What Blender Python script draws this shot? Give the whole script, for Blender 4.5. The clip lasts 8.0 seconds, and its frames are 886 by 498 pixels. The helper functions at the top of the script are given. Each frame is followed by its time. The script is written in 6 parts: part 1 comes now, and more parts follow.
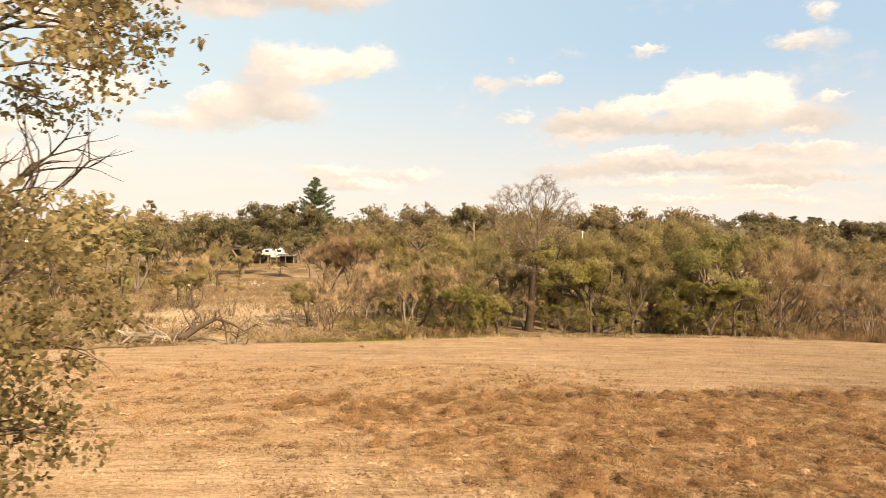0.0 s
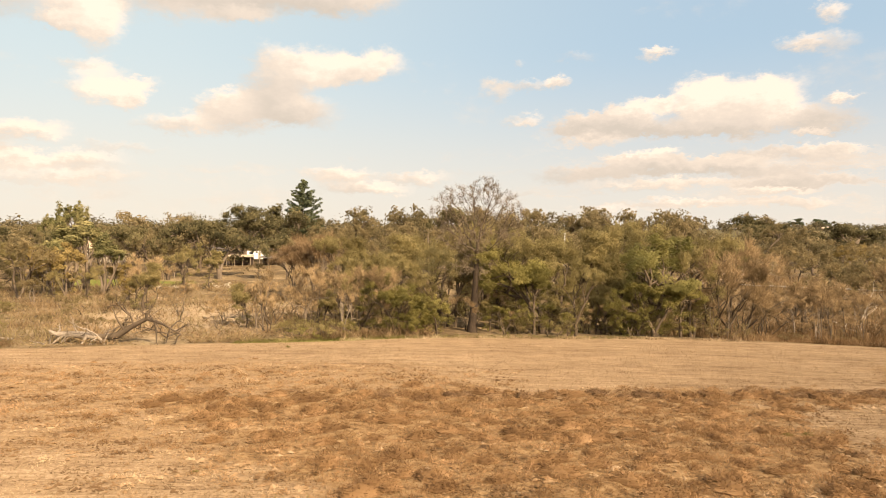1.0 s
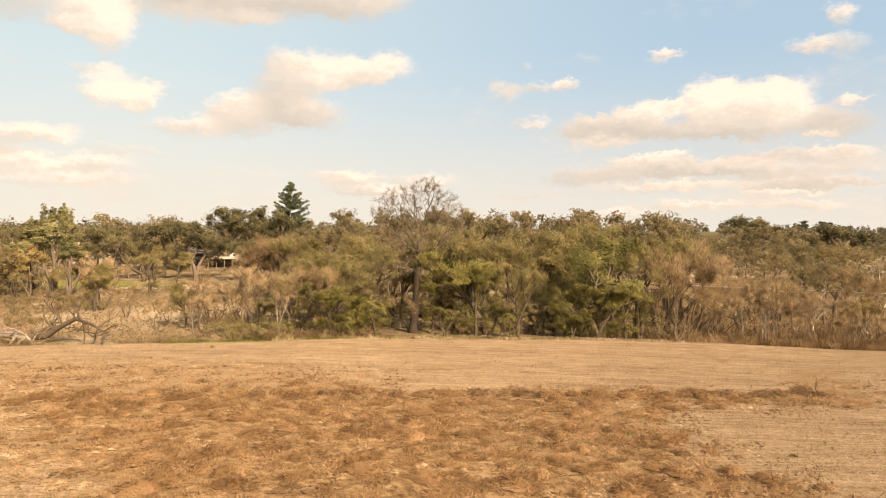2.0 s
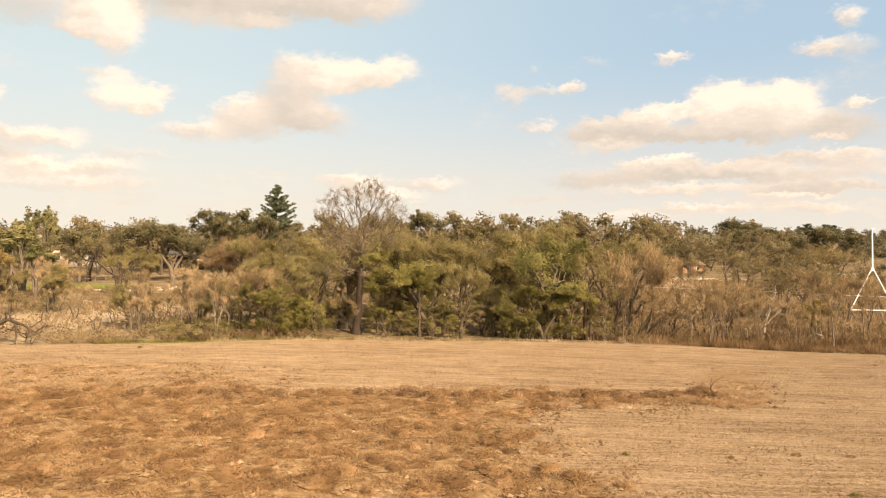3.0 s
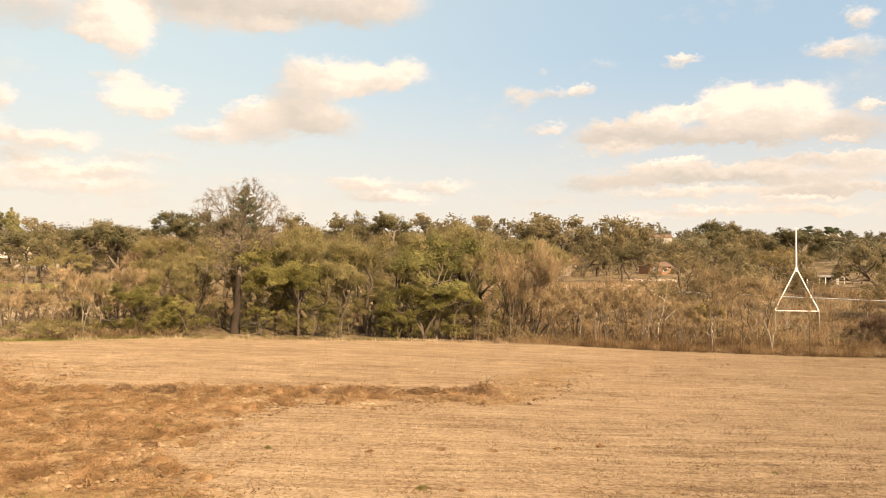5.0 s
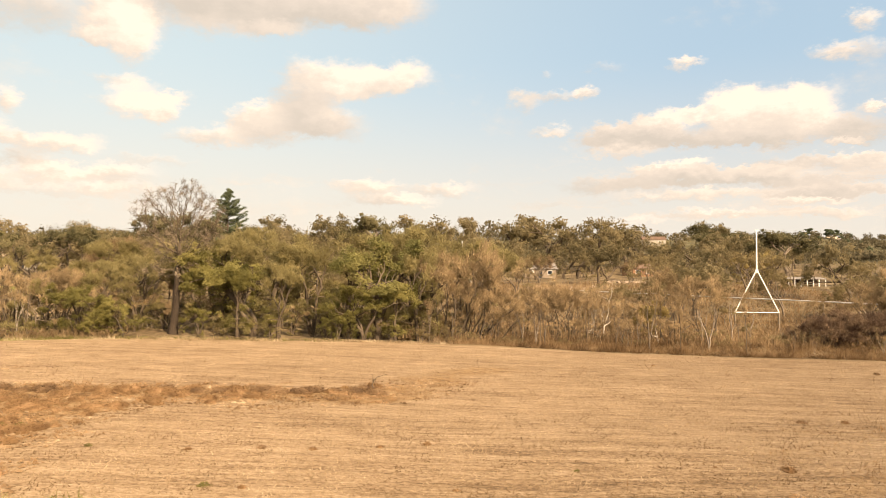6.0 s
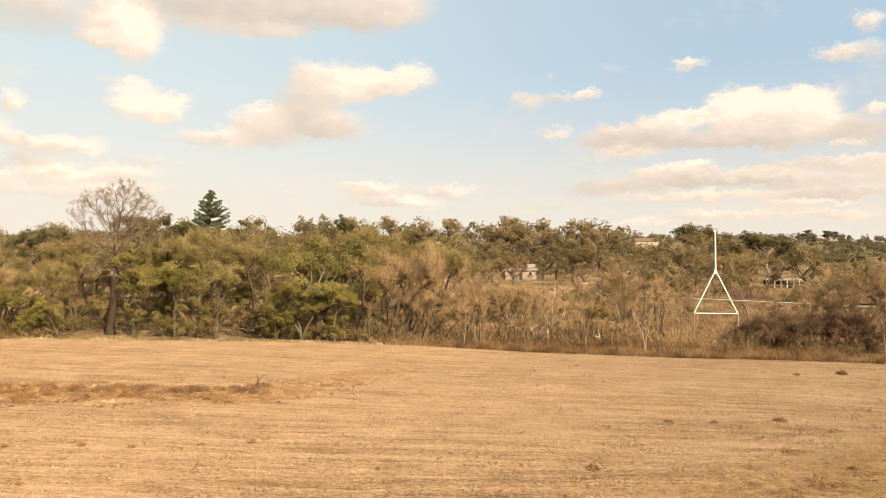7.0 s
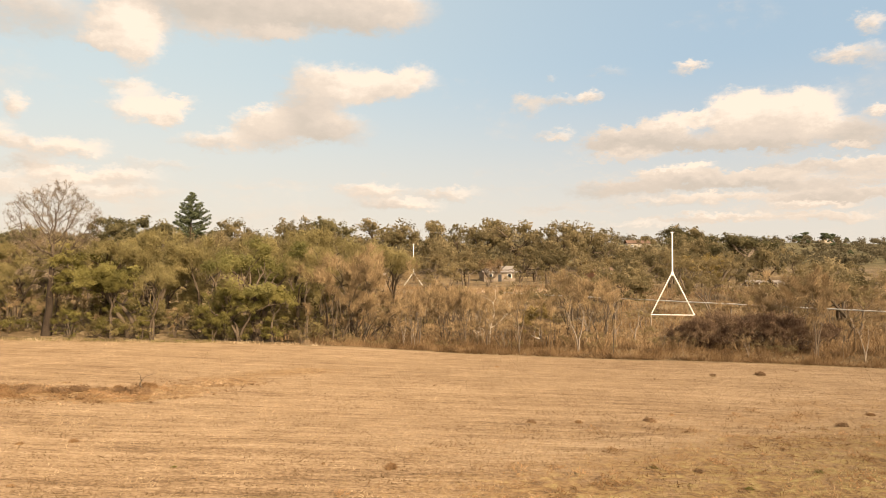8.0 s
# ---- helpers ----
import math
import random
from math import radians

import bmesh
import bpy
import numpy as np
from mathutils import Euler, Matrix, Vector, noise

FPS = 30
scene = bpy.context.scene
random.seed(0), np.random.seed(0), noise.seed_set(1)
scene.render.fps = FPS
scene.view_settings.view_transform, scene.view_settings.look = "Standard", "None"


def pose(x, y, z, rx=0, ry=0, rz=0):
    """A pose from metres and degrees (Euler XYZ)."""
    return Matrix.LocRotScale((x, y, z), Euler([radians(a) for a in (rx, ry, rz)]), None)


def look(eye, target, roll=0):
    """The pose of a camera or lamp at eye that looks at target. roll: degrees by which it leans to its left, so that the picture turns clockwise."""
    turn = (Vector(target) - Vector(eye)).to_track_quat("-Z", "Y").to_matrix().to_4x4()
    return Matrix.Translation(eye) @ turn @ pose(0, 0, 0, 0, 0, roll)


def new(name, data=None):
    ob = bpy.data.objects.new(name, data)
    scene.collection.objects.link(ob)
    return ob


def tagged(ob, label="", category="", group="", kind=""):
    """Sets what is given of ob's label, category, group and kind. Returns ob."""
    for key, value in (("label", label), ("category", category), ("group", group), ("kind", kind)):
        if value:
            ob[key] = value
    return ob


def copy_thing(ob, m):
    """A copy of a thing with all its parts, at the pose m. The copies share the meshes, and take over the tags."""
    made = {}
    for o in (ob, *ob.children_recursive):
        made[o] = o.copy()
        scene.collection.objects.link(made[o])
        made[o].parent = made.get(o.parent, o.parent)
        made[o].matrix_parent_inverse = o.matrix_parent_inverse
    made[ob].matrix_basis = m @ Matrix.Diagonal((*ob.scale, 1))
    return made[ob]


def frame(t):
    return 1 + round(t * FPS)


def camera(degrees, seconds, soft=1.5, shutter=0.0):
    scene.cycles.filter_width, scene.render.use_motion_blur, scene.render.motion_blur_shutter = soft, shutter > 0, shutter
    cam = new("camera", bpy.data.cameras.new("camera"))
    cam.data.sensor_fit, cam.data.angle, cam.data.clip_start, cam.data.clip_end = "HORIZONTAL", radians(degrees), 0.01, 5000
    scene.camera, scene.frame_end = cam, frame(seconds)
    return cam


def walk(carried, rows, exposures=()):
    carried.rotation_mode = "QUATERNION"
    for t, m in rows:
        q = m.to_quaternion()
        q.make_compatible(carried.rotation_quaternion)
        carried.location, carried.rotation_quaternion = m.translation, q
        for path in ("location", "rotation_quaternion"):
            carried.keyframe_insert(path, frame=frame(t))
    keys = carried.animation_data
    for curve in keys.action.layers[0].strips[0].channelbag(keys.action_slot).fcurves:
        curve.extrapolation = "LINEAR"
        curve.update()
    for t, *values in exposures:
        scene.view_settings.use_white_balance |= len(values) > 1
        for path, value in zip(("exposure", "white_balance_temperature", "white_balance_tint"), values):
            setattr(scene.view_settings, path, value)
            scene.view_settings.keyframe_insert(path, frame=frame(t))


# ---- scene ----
cam = camera(61.4, 8.0, soft=0.75, shutter=0.1)
# seconds, eye, target, roll
PATH = [
    (0.0, (0.044, 0.195, 7.006), (0.234, 10.195, 7.051), 0.1),
    (0.5, (3.323, -0.050, 6.947), (3.453, 9.945, 7.027), 0.1),
    (1.0, (6.256, -0.121, 6.874), (6.336, 9.879, 6.954), 0.1),
    (1.5, (9.537, -0.120, 6.786), (9.562, 9.880, 6.876), 0.1),
    (3.0, (18.653, -0.058, 6.510), (18.538, 9.942, 6.670), 0.1),
    (3.5, (21.967, -0.080, 6.426), (21.817, 9.920, 6.586), 0.1),
    (4.0, (24.905, 0.002, 6.374), (24.715, 9.997, 6.544), 0.1),
    (4.5, (28.007, 0.103, 6.299), (27.792, 10.098, 6.479), 0.1),
    (6.0, (37.427, 0.369, 6.057), (37.137, 10.359, 6.287), 0.1),
    (6.5, (40.537, 0.519, 6.015), (40.227, 10.514, 6.250), 0.1),
    (7.0, (43.673, 0.609, 5.920), (43.348, 10.599, 6.175), 0.1),
    (7.5, (46.858, 0.667, 5.852), (46.518, 10.657, 6.132), 0.1),
    (8.0, (50.031, 0.759, 5.833), (49.681, 10.749, 6.118), 0.1),
]
walk(cam, [(t, look(eye, target, roll)) for t, eye, target, roll in PATH],
     exposures=[(0.0, 1.0, 8000.0, 13.0), (0.5, 0.86, 8000.0, 13.0), (1.5, 0.86, 8000.0, 13.0), (6.5, 0.9, 8000.0, 13.0), (8.0, 0.75, 8000.0, 13.0)])

# ---- light ----
SUN_EL, SUN_AZ = 31.0, 146.0          # degrees; the azimuth runs clockwise from straight ahead (+y)
SUN_STRENGTH, SKY_STRENGTH = 4.7, 0.078
sun_from = Vector((math.sin(radians(SUN_AZ)) * math.cos(radians(SUN_EL)),
                   math.cos(radians(SUN_AZ)) * math.cos(radians(SUN_EL)), math.sin(radians(SUN_EL))))
sun_lamp = bpy.data.lights.new("sun", "SUN")
sun_lamp.energy, sun_lamp.angle, sun_lamp.color = SUN_STRENGTH, radians(0.6), (1.0, 0.87, 0.69)
sun = new("sun", sun_lamp)
sun.matrix_world = look(sun_from * 100, (0, 0, 0))


class Nodes:
    """Short writing for a node tree."""

    def __init__(self, tree):
        self.tree = tree
        tree.nodes.clear()

    def add(self, kind, ins=None):
        node = self.tree.nodes.new(kind)
        for key, value in (ins or {}).items():
            self.put(node.inputs[key], value)
        return node

    def put(self, socket, value):
        if isinstance(value, bpy.types.NodeSocket):
            self.tree.links.new(value, socket)
        elif isinstance(value, bpy.types.Node):
            self.tree.links.new(value.outputs[0], socket)
        else:
            socket.default_value = value

    def math(self, op, a, b=0.0, c=0.0, clamp=False):
        node = self.add("ShaderNodeMath", {0: a, 1: b, 2: c})
        node.operation, node.use_clamp = op, clamp
        return node.outputs[0]

    def vec(self, op, a, b=(0, 0, 0)):
        node = self.add("ShaderNodeVectorMath", {0: a, 1: b})
        node.operation = op
        return node.outputs["Value"] if op in ("LENGTH", "DOT_PRODUCT") else node.outputs[0]

    def span(self, value, a, b, c=0.0, d=1.0, smooth=True):
        node = self.add("ShaderNodeMapRange", {0: value, 1: a, 2: b, 3: c, 4: d})
        node.interpolation_type = "SMOOTHSTEP" if smooth else "LINEAR"
        return node.outputs[0]

    def noise(self, vector, scale, detail=3.0, rough=0.55):
        return self.add("ShaderNodeTexNoise", {"Vector": vector, "Scale": scale, "Detail": detail, "Roughness": rough})

    def mix(self, fac, a, b):
        node = self.add("ShaderNodeMix")
        node.data_type = "RGBA"
        for i, value in ((0, fac), (6, a), (7, b)):
            self.put(node.inputs[i], value)
        return node.outputs[2]

    def ramp(self, value, stops):
        node = self.add("ShaderNodeValToRGB", {0: value})
        ramp = node.color_ramp
        while len(ramp.elements) < len(stops):
            ramp.elements.new(0.5)
        for element, (at, colour) in zip(ramp.elements, stops):
            element.position, element.color = at, (*colour, 1)
        return node.outputs[0]


# cumulus in the sky: bearing, height, half width, half height (degrees), thickness, brightness
CLOUDS_HIGH = [
    (-31.0, 17.1, 4.36, 1.59, 0.8, 0.45), (-18.4, 19.0, 7.23, 1.71, 0.9, 0.3), (-11.7, 19.6, 6.78, 1.62, 0.9, 0.35), (-6.6, 19.3, 3.05, 1.57, 0.8, 0.6), (-14.7, 17.2, 2.08, 0.55, 0.7, 0.8), (-25.5, 16.9, 1.66, 1.78, 1, 1),
    (-24.2, 16.1, 1.43, 1.70, 1, 1), (-26.8, 15.6, 1.37, 0.52, 0.9, 0.9), (-24.0, 11.7, 2.07, 1.17, 1, 1), (-22.2, 11.3, 1.08, 0.87, 0.9, 0.95), (-21.1, 12.1, 0.97, 0.40, 0.5, 0.8), (-24.7, 13.2, 2.04, 0.46, 0.5, 0.75),
    (-20.4, 16.9, 3.55, 0.84, 0.4, 0.6),
]
CLOUDS_CENTRE = [
    (-8.7, 14.1, 1.94, 1.23, 1, 1), (-4.6, 14.5, 1.74, 0.99, 1, 0.95), (-6.5, 13.8, 1.82, 0.91, 0.9, 0.8), (-12.1, 14.7, 2.03, 0.89, 0.55, 0.7), (-11.7, 13.1, 2.54, 1.23, 0.9, 0.55), (-12.5, 11.3, 2.95, 1.00, 0.95, 0.3),
    (-15.9, 11.0, 1.73, 0.98, 1, 0.95), (-15.0, 10.0, 2.28, 0.91, 0.8, 0.45), (-18.9, 9.4, 2.39, 0.73, 0.85, 0.8), (-10.0, 10.6, 2.57, 0.92, 0.7, 0.4), (-7.4, 6.1, 2.16, 0.52, 0.9, 0.85), (-1.7, 5.8, 2.17, 0.43, 0.7, 0.7),
    (-4.8, 4.9, 2.39, 0.43, 0.9, 0.95), (-7.4, 5.1, 2.59, 0.60, 0.5, 0.45),
]
CLOUDS_WEST = [
    (-32.2, 10.9, 0.72, 0.73, 0.8, 0.85), (-28.5, 8.5, 1.92, 0.61, 1, 1), (-30.9, 8.1, 1.17, 0.45, 0.6, 0.7), (-32.2, 8.6, 1.30, 0.44, 0.5, 0.8), (-29.5, 6.5, 2.06, 0.54, 0.95, 1), (-25.6, 6.7, 2.56, 0.55, 0.8, 0.85),
    (-23.0, 7.6, 2.66, 0.40, 0.5, 0.6), (-30.8, 7.2, 2.01, 0.45, 0.7, 0.4), (-27.7, 5.4, 4.24, 0.55, 0.5, 0.8), (-34.1, 9.1, 1.88, 0.90, 0.8, 0.8), (-34.7, 5.8, 2.78, 0.91, 0.7, 0.8),
]
CLOUDS_SMALL = [
    (4.6, 12.3, 1.08, 0.67, 0.7, 0.75), (6.9, 12.9, 2.56, 0.41, 0.6, 0.6), (9.4, 13.0, 0.84, 0.49, 0.6, 0.75), (7.3, 10.5, 0.85, 0.46, 0.65, 0.8), (6.1, 10.1, 1.07, 0.29, 0.5, 0.7), (6.4, 14.6, 0.51, 0.37, 0.4, 0.7),
    (10.7, 14.7, 1.87, 0.48, 0.35, 0.65), (16.2, 14.6, 0.87, 0.47, 0.6, 0.75), (17.2, 14.8, 0.98, 0.27, 0.6, 0.75), (28.0, 16.2, 0.92, 0.63, 0.8, 0.85), (25.8, 14.5, 1.37, 0.55, 0.6, 0.7), (28.0, 14.2, 1.64, 0.64, 0.6, 0.65),
]
CLOUDS_EAST = [
    (19.6, 11.7, 1.51, 1.02, 1, 1.25), (22.1, 11.4, 2.18, 1.08, 1, 0.95), (24.6, 11.3, 1.57, 1.13, 1, 1.2), (23.1, 9.9, 3.04, 1.15, 1, 0.65), (19.1, 10.8, 1.71, 0.99, 1, 0.85), (15.0, 10.9, 1.80, 0.73, 0.95, 1),
    (13.6, 10.3, 2.02, 0.65, 0.85, 0.6), (16.6, 11.2, 0.78, 0.40, 0.8, 0.9), (11.5, 10.2, 1.85, 0.50, 0.65, 0.6), (10.7, 9.6, 1.66, 0.62, 0.9, 0.3), (14.8, 9.5, 3.99, 0.57, 0.9, 0.12), (20.2, 9.0, 3.36, 0.47, 0.9, 0.15),
    (27.6, 9.2, 1.98, 0.89, 0.9, 0.2), (28.6, 10.5, 0.81, 0.29, 0.8, 0.9),
]
CLOUDS_LAYERED = [
    (26.9, 8.4, 0.94, 0.22, 0.9, 1.1), (24.5, 7.5, 3.14, 0.38, 0.8, 0.55), (27.9, 7.1, 1.96, 0.45, 0.8, 0.6), (17.1, 7.6, 1.09, 0.28, 0.9, 1.1), (14.7, 7.3, 2.00, 0.33, 0.85, 0.85), (12.3, 8.7, 1.84, 0.41, 0.7, 0.8),
    (17.5, 6.5, 5.41, 0.49, 0.85, 0.25), (11.1, 6.1, 3.71, 0.59, 0.8, 0.3), (23.1, 6.2, 5.35, 0.47, 0.7, 0.3), (22.4, 7.0, 2.17, 0.24, 0.7, 0.75), (24.1, 4.6, 2.10, 0.23, 0.85, 0.9), (15.5, 5.1, 5.92, 0.37, 0.6, 0.7),
    (25.8, 3.6, 2.04, 0.35, 0.6, 0.75), (17.5, 3.8, 4.63, 0.25, 0.6, 0.7), (12.3, 3.3, 2.45, 0.38, 0.5, 0.85), (25.9, 5.3, 3.06, 0.34, 0.7, 0.35),
]

world = bpy.data.worlds.new("sky")
scene.world = world
world.use_nodes = True
n = Nodes(world.node_tree)
sky = n.add("ShaderNodeTexSky")
sky.sky_type, sky.sun_disc, sky.sun_elevation, sky.sun_rotation = "NISHITA", False, radians(SUN_EL), radians(SUN_AZ)
sky.air_density, sky.dust_density, sky.ozone_density, sky.altitude = 1.0, 1.2, 1.2, 200
way = n.add("ShaderNodeTexCoord").outputs["Generated"]
split = n.add("ShaderNodeSeparateXYZ", {0: way})
bearing = n.math("MULTIPLY", n.math("ARCTAN2", split.outputs[0], split.outputs[1]), 57.2958)
height = n.math("MULTIPLY", n.math("ARCSINE", split.outputs[2]), 57.2958)
flat = n.add("ShaderNodeCombineXYZ", {0: bearing, 1: height, 2: 0.0}).outputs[0]
stretch = n.vec("MULTIPLY", flat, (0.6, 1.0, 1.0))
billow = n.noise(stretch, 0.30, 5.0, 0.6)
puff = n.noise(stretch, 1.1, 4.0, 0.6)
bent = n.vec("ADD", flat, n.vec("MULTIPLY", n.vec("SUBTRACT", billow.outputs["Color"], (0.5, 0.5, 0.5)), (2.2, 1.3, 0.0)))
bent = n.vec("ADD", bent, n.vec("MULTIPLY", n.vec("SUBTRACT", puff.outputs["Color"], (0.5, 0.5, 0.5)), (1.9, 1.5, 0.0)))
fleck = n.noise(stretch, 3.4, 3.0, 0.6)
bent = n.vec("ADD", bent, n.vec("MULTIPLY", n.vec("SUBTRACT", fleck.outputs["Color"], (0.5, 0.5, 0.5)), (0.9, 0.75, 0.0)))
thick, lit = 0.0, 0.0
for az, el, wide, high, dense, bright in CLOUDS_HIGH + CLOUDS_CENTRE + CLOUDS_WEST + CLOUDS_SMALL + CLOUDS_EAST + CLOUDS_LAYERED:
    local = n.vec("MULTIPLY", n.vec("SUBTRACT", bent, (az, el, 0)), (1 / wide, 1 / high, 0))
    body = n.span(n.vec("LENGTH", local), 1.8, 0.1, 0.0, dense)
    thick = n.math("ADD", body, thick)
    shine = n.math("ADD", n.vec("DOT_PRODUCT", local, (0.18, 0.42, 0)), bright)
    lit = n.math("MULTIPLY_ADD", body, shine, lit)
# thin layered cloud low over the hills
layer = n.noise(n.vec("MULTIPLY", bent, (0.055, 0.62, 0.0)), 1.0, 5.0, 0.62)
sheet = n.span(layer.outputs[0], 0.42, 0.66, 0.0, 0.95)
sheet = n.math("MULTIPLY", sheet, n.math("MULTIPLY", n.span(height, 12.0, 6.0), n.span(bearing, 0.0, 12.0, 0.3, 0.8)))
lit = n.math("MULTIPLY_ADD", sheet, n.span(layer.outputs[0], 0.5, 0.72, 0.75, 0.35), lit)
thick = n.math("ADD", thick, sheet)
# a thin uneven veil between the heaps
veiled = n.math("MULTIPLY", n.span(n.noise(n.vec("MULTIPLY", bent, (0.5, 1.0, 0.0)), 0.13, 4.0, 0.6).outputs[0], 0.46, 0.72, 0.0, 0.42), n.span(height, 24.0, 18.0))
lit = n.math("MULTIPLY_ADD", veiled, 0.72, lit)
thick = n.math("ADD", thick, veiled)
# the rest of the sky, unseen: broken cloud kept bright to lift shadows
away = n.math("MAXIMUM", n.span(n.math("ABSOLUTE", bearing), 36.0, 50.0), n.span(height, 22.0, 32.0))
wild = n.span(n.noise(stretch, 0.06, 5.0, 0.6).outputs[0], 0.40, 0.56)
wild = n.math("MULTIPLY", n.math("MULTIPLY", wild, away), n.span(height, -2.0, 3.0))
lit = n.math("MULTIPLY_ADD", wild, 0.95, lit)
thick = n.math("ADD", thick, wild)
tone = n.math("DIVIDE", lit, n.math("MAXIMUM", thick, 0.05))
tone = n.math("ADD", tone, n.math("MULTIPLY", n.math("SUBTRACT", billow.outputs[0], 0.5), 0.6))
tone = n.math("ADD", tone, n.math("MULTIPLY", n.math("SUBTRACT", puff.outputs[0], 0.5), 0.5))
thick = n.math("MULTIPLY_ADD", n.math("SUBTRACT", puff.outputs[0], 0.5), 0.55, thick)
cover = n.span(thick, 0.12, 1.0)
cloud = n.ramp(tone, [(0.10, (4.75, 4.5, 4.3)), (0.45, (5.6, 5.2, 4.95)), (0.72, (6.45, 5.9, 5.5)), (0.98, (7.9, 7.25, 6.75))])
haze = n.span(height, 16.0, 1.0)
veil = n.mix(n.span(bearing, -28.0, 24.0), (4.75, 6.2, 7.2, 1), (3.15, 4.85, 6.8, 1))
clear = n.mix(0.8, sky.outputs[0], veil)          # thin high cloud veils the blue, more to the west
clear = n.mix(n.math("MULTIPLY", haze, 0.82), clear, (6.15, 6.0, 5.78, 1))
# unseen cloud towards the sun, behind the track, brightened as added fill light
fill_glow = n.math("MULTIPLY_ADD", n.span(n.vec("DOT_PRODUCT", way, tuple(sun_from)), 0.2, 1.0), 1.6, 1.0)
cloud = n.vec("MULTIPLY", cloud, n.add("ShaderNodeCombineXYZ", {0: fill_glow, 1: fill_glow, 2: fill_glow}).outputs[0])
whole = n.mix(n.math("MULTIPLY", cover, 0.9), clear, cloud)
n.add("ShaderNodeOutputWorld", {0: n.add("ShaderNodeBackground", {"Color": whole, "Strength": SKY_STRENGTH})})

# ---- materials ----


def material(name):
    mat = bpy.data.materials.new(name)
    mat.use_nodes = True
    return mat, Nodes(mat.node_tree)


def finish(n, colour, rough=0.8, bump=None, strength=0.3, distance=0.05, metal=0.0, specular=0.3, through_light=0.0, dull=0.0):
    ins = {"Base Color": colour, "Roughness": rough, "Metallic": metal, "Specular IOR Level": specular, "Diffuse Roughness": dull}
    if bump is not None:
        ins["Normal"] = n.add("ShaderNodeBump", {"Height": bump, "Strength": strength, "Distance": distance})
    shader = n.add("ShaderNodeBsdfPrincipled", ins)
    if through_light:
        thin = n.add("ShaderNodeBsdfTranslucent", {"Color": colour})
        shader = n.add("ShaderNodeMixShader", {0: through_light, 1: shader, 2: thin})
    n.add("ShaderNodeOutputMaterial", {0: shader})


def leaves(name, dark, mid, light, drift=0.35, through_light=0.3):
    """Leaf colours that differ from leaf to leaf, from bough to bough and from tree to tree."""
    mat, n = material(name)
    island = n.add("ShaderNodeNewGeometry").outputs["Random Per Island"]
    place = n.add("ShaderNodeTexCoord").outputs["Object"]
    bough = n.noise(place, 0.55, 2.0).outputs[0]
    each = n.add("ShaderNodeObjectInfo").outputs["Random"]
    value = n.math("ADD", n.math("MULTIPLY", island, 0.2), n.math("MULTIPLY", n.span(bough, 0.3, 0.7), 0.8))
    value = n.math("ADD", value, n.math("MULTIPLY", n.math("SUBTRACT", each, 0.5), drift), clamp=True)
    finish(n, n.ramp(value, [(0.05, dark), (0.5, mid), (0.95, light)]), 0.75, specular=0.1, through_light=through_light, dull=0.7)
    return mat


def bark(name, dark, light, scale=3.0):
    mat, n = material(name)
    place = n.vec("MULTIPLY", n.add("ShaderNodeTexCoord").outputs["Object"], (1, 1, 0.35))
    fine = n.noise(place, scale * 4, 4.0).outputs[0]
    broad = n.noise(place, scale * 0.4, 2.0).outputs[0]
    value = n.math("ADD", n.math("MULTIPLY", fine, 0.6), n.math("MULTIPLY", broad, 0.5))
    finish(n, n.ramp(value, [(0.3, dark), (0.75, light)]), 0.9, fine, 0.6, 0.03, specular=0.15)
    return mat


def plain(name, colour, rough=0.6, vary=0.18, scale=2.0, metal=0.0, bump=0.15):
    mat, n = material(name)
    place = n.add("ShaderNodeTexCoord").outputs["Object"]
    broad = n.noise(place, scale * 0.5, 3.0).outputs[0]
    fine = n.noise(place, scale * 7, 3.0).outputs[0]
    value = n.math("ADD", n.math("MULTIPLY", broad, 0.6), n.math("MULTIPLY", fine, 0.4))
    low = tuple(c * (1 - vary) for c in colour)
    high = tuple(min(1, c * (1 + vary)) for c in colour)
    finish(n, n.ramp(value, [(0.35, low), (0.65, high)]), rough, fine, bump, 0.01, metal=metal)
    return mat


LEAF_GREEN = leaves("green_leaves", (0.177, 0.154, 0.0546), (0.265, 0.229, 0.0772), (0.377, 0.324, 0.121), drift=0.5, through_light=0.6)
LEAF_DEEP = leaves("deep_green_leaves", (0.141, 0.13, 0.0503), (0.231, 0.211, 0.0763), (0.343, 0.298, 0.116), drift=0.3, through_light=0.58)
LEAF_OLIVE = leaves("olive_leaves", (0.205, 0.162, 0.0727), (0.295, 0.239, 0.105), (0.416, 0.339, 0.165), drift=0.5, through_light=0.6)
LEAF_BROWN = leaves("brown_leaves", (0.173, 0.13, 0.0673), (0.265, 0.201, 0.101), (0.372, 0.287, 0.154), through_light=0.58)
LEAF_OAK = leaves("oak_leaves", (0.146, 0.118, 0.065), (0.235, 0.185, 0.0948), (0.347, 0.271, 0.152), drift=0.75, through_light=0.58)
LEAF_FAR = leaves("far_oak_leaves", (0.0864, 0.0726, 0.0451), (0.15, 0.123, 0.0735), (0.228, 0.184, 0.109), through_light=0.4)
LEAF_PINE = leaves("pine_needles", (0.048, 0.058, 0.034), (0.1, 0.115, 0.064), (0.165, 0.18, 0.1), through_light=0.35)
LEAF_POPLAR = leaves("poplar_leaves", (0.133, 0.127, 0.055), (0.25, 0.225, 0.1), (0.37, 0.315, 0.15), through_light=0.4)
LEAF_YELLOW = leaves("yellow_leaves", (0.19, 0.133, 0.052), (0.31, 0.225, 0.088), (0.42, 0.32, 0.14), through_light=0.45)
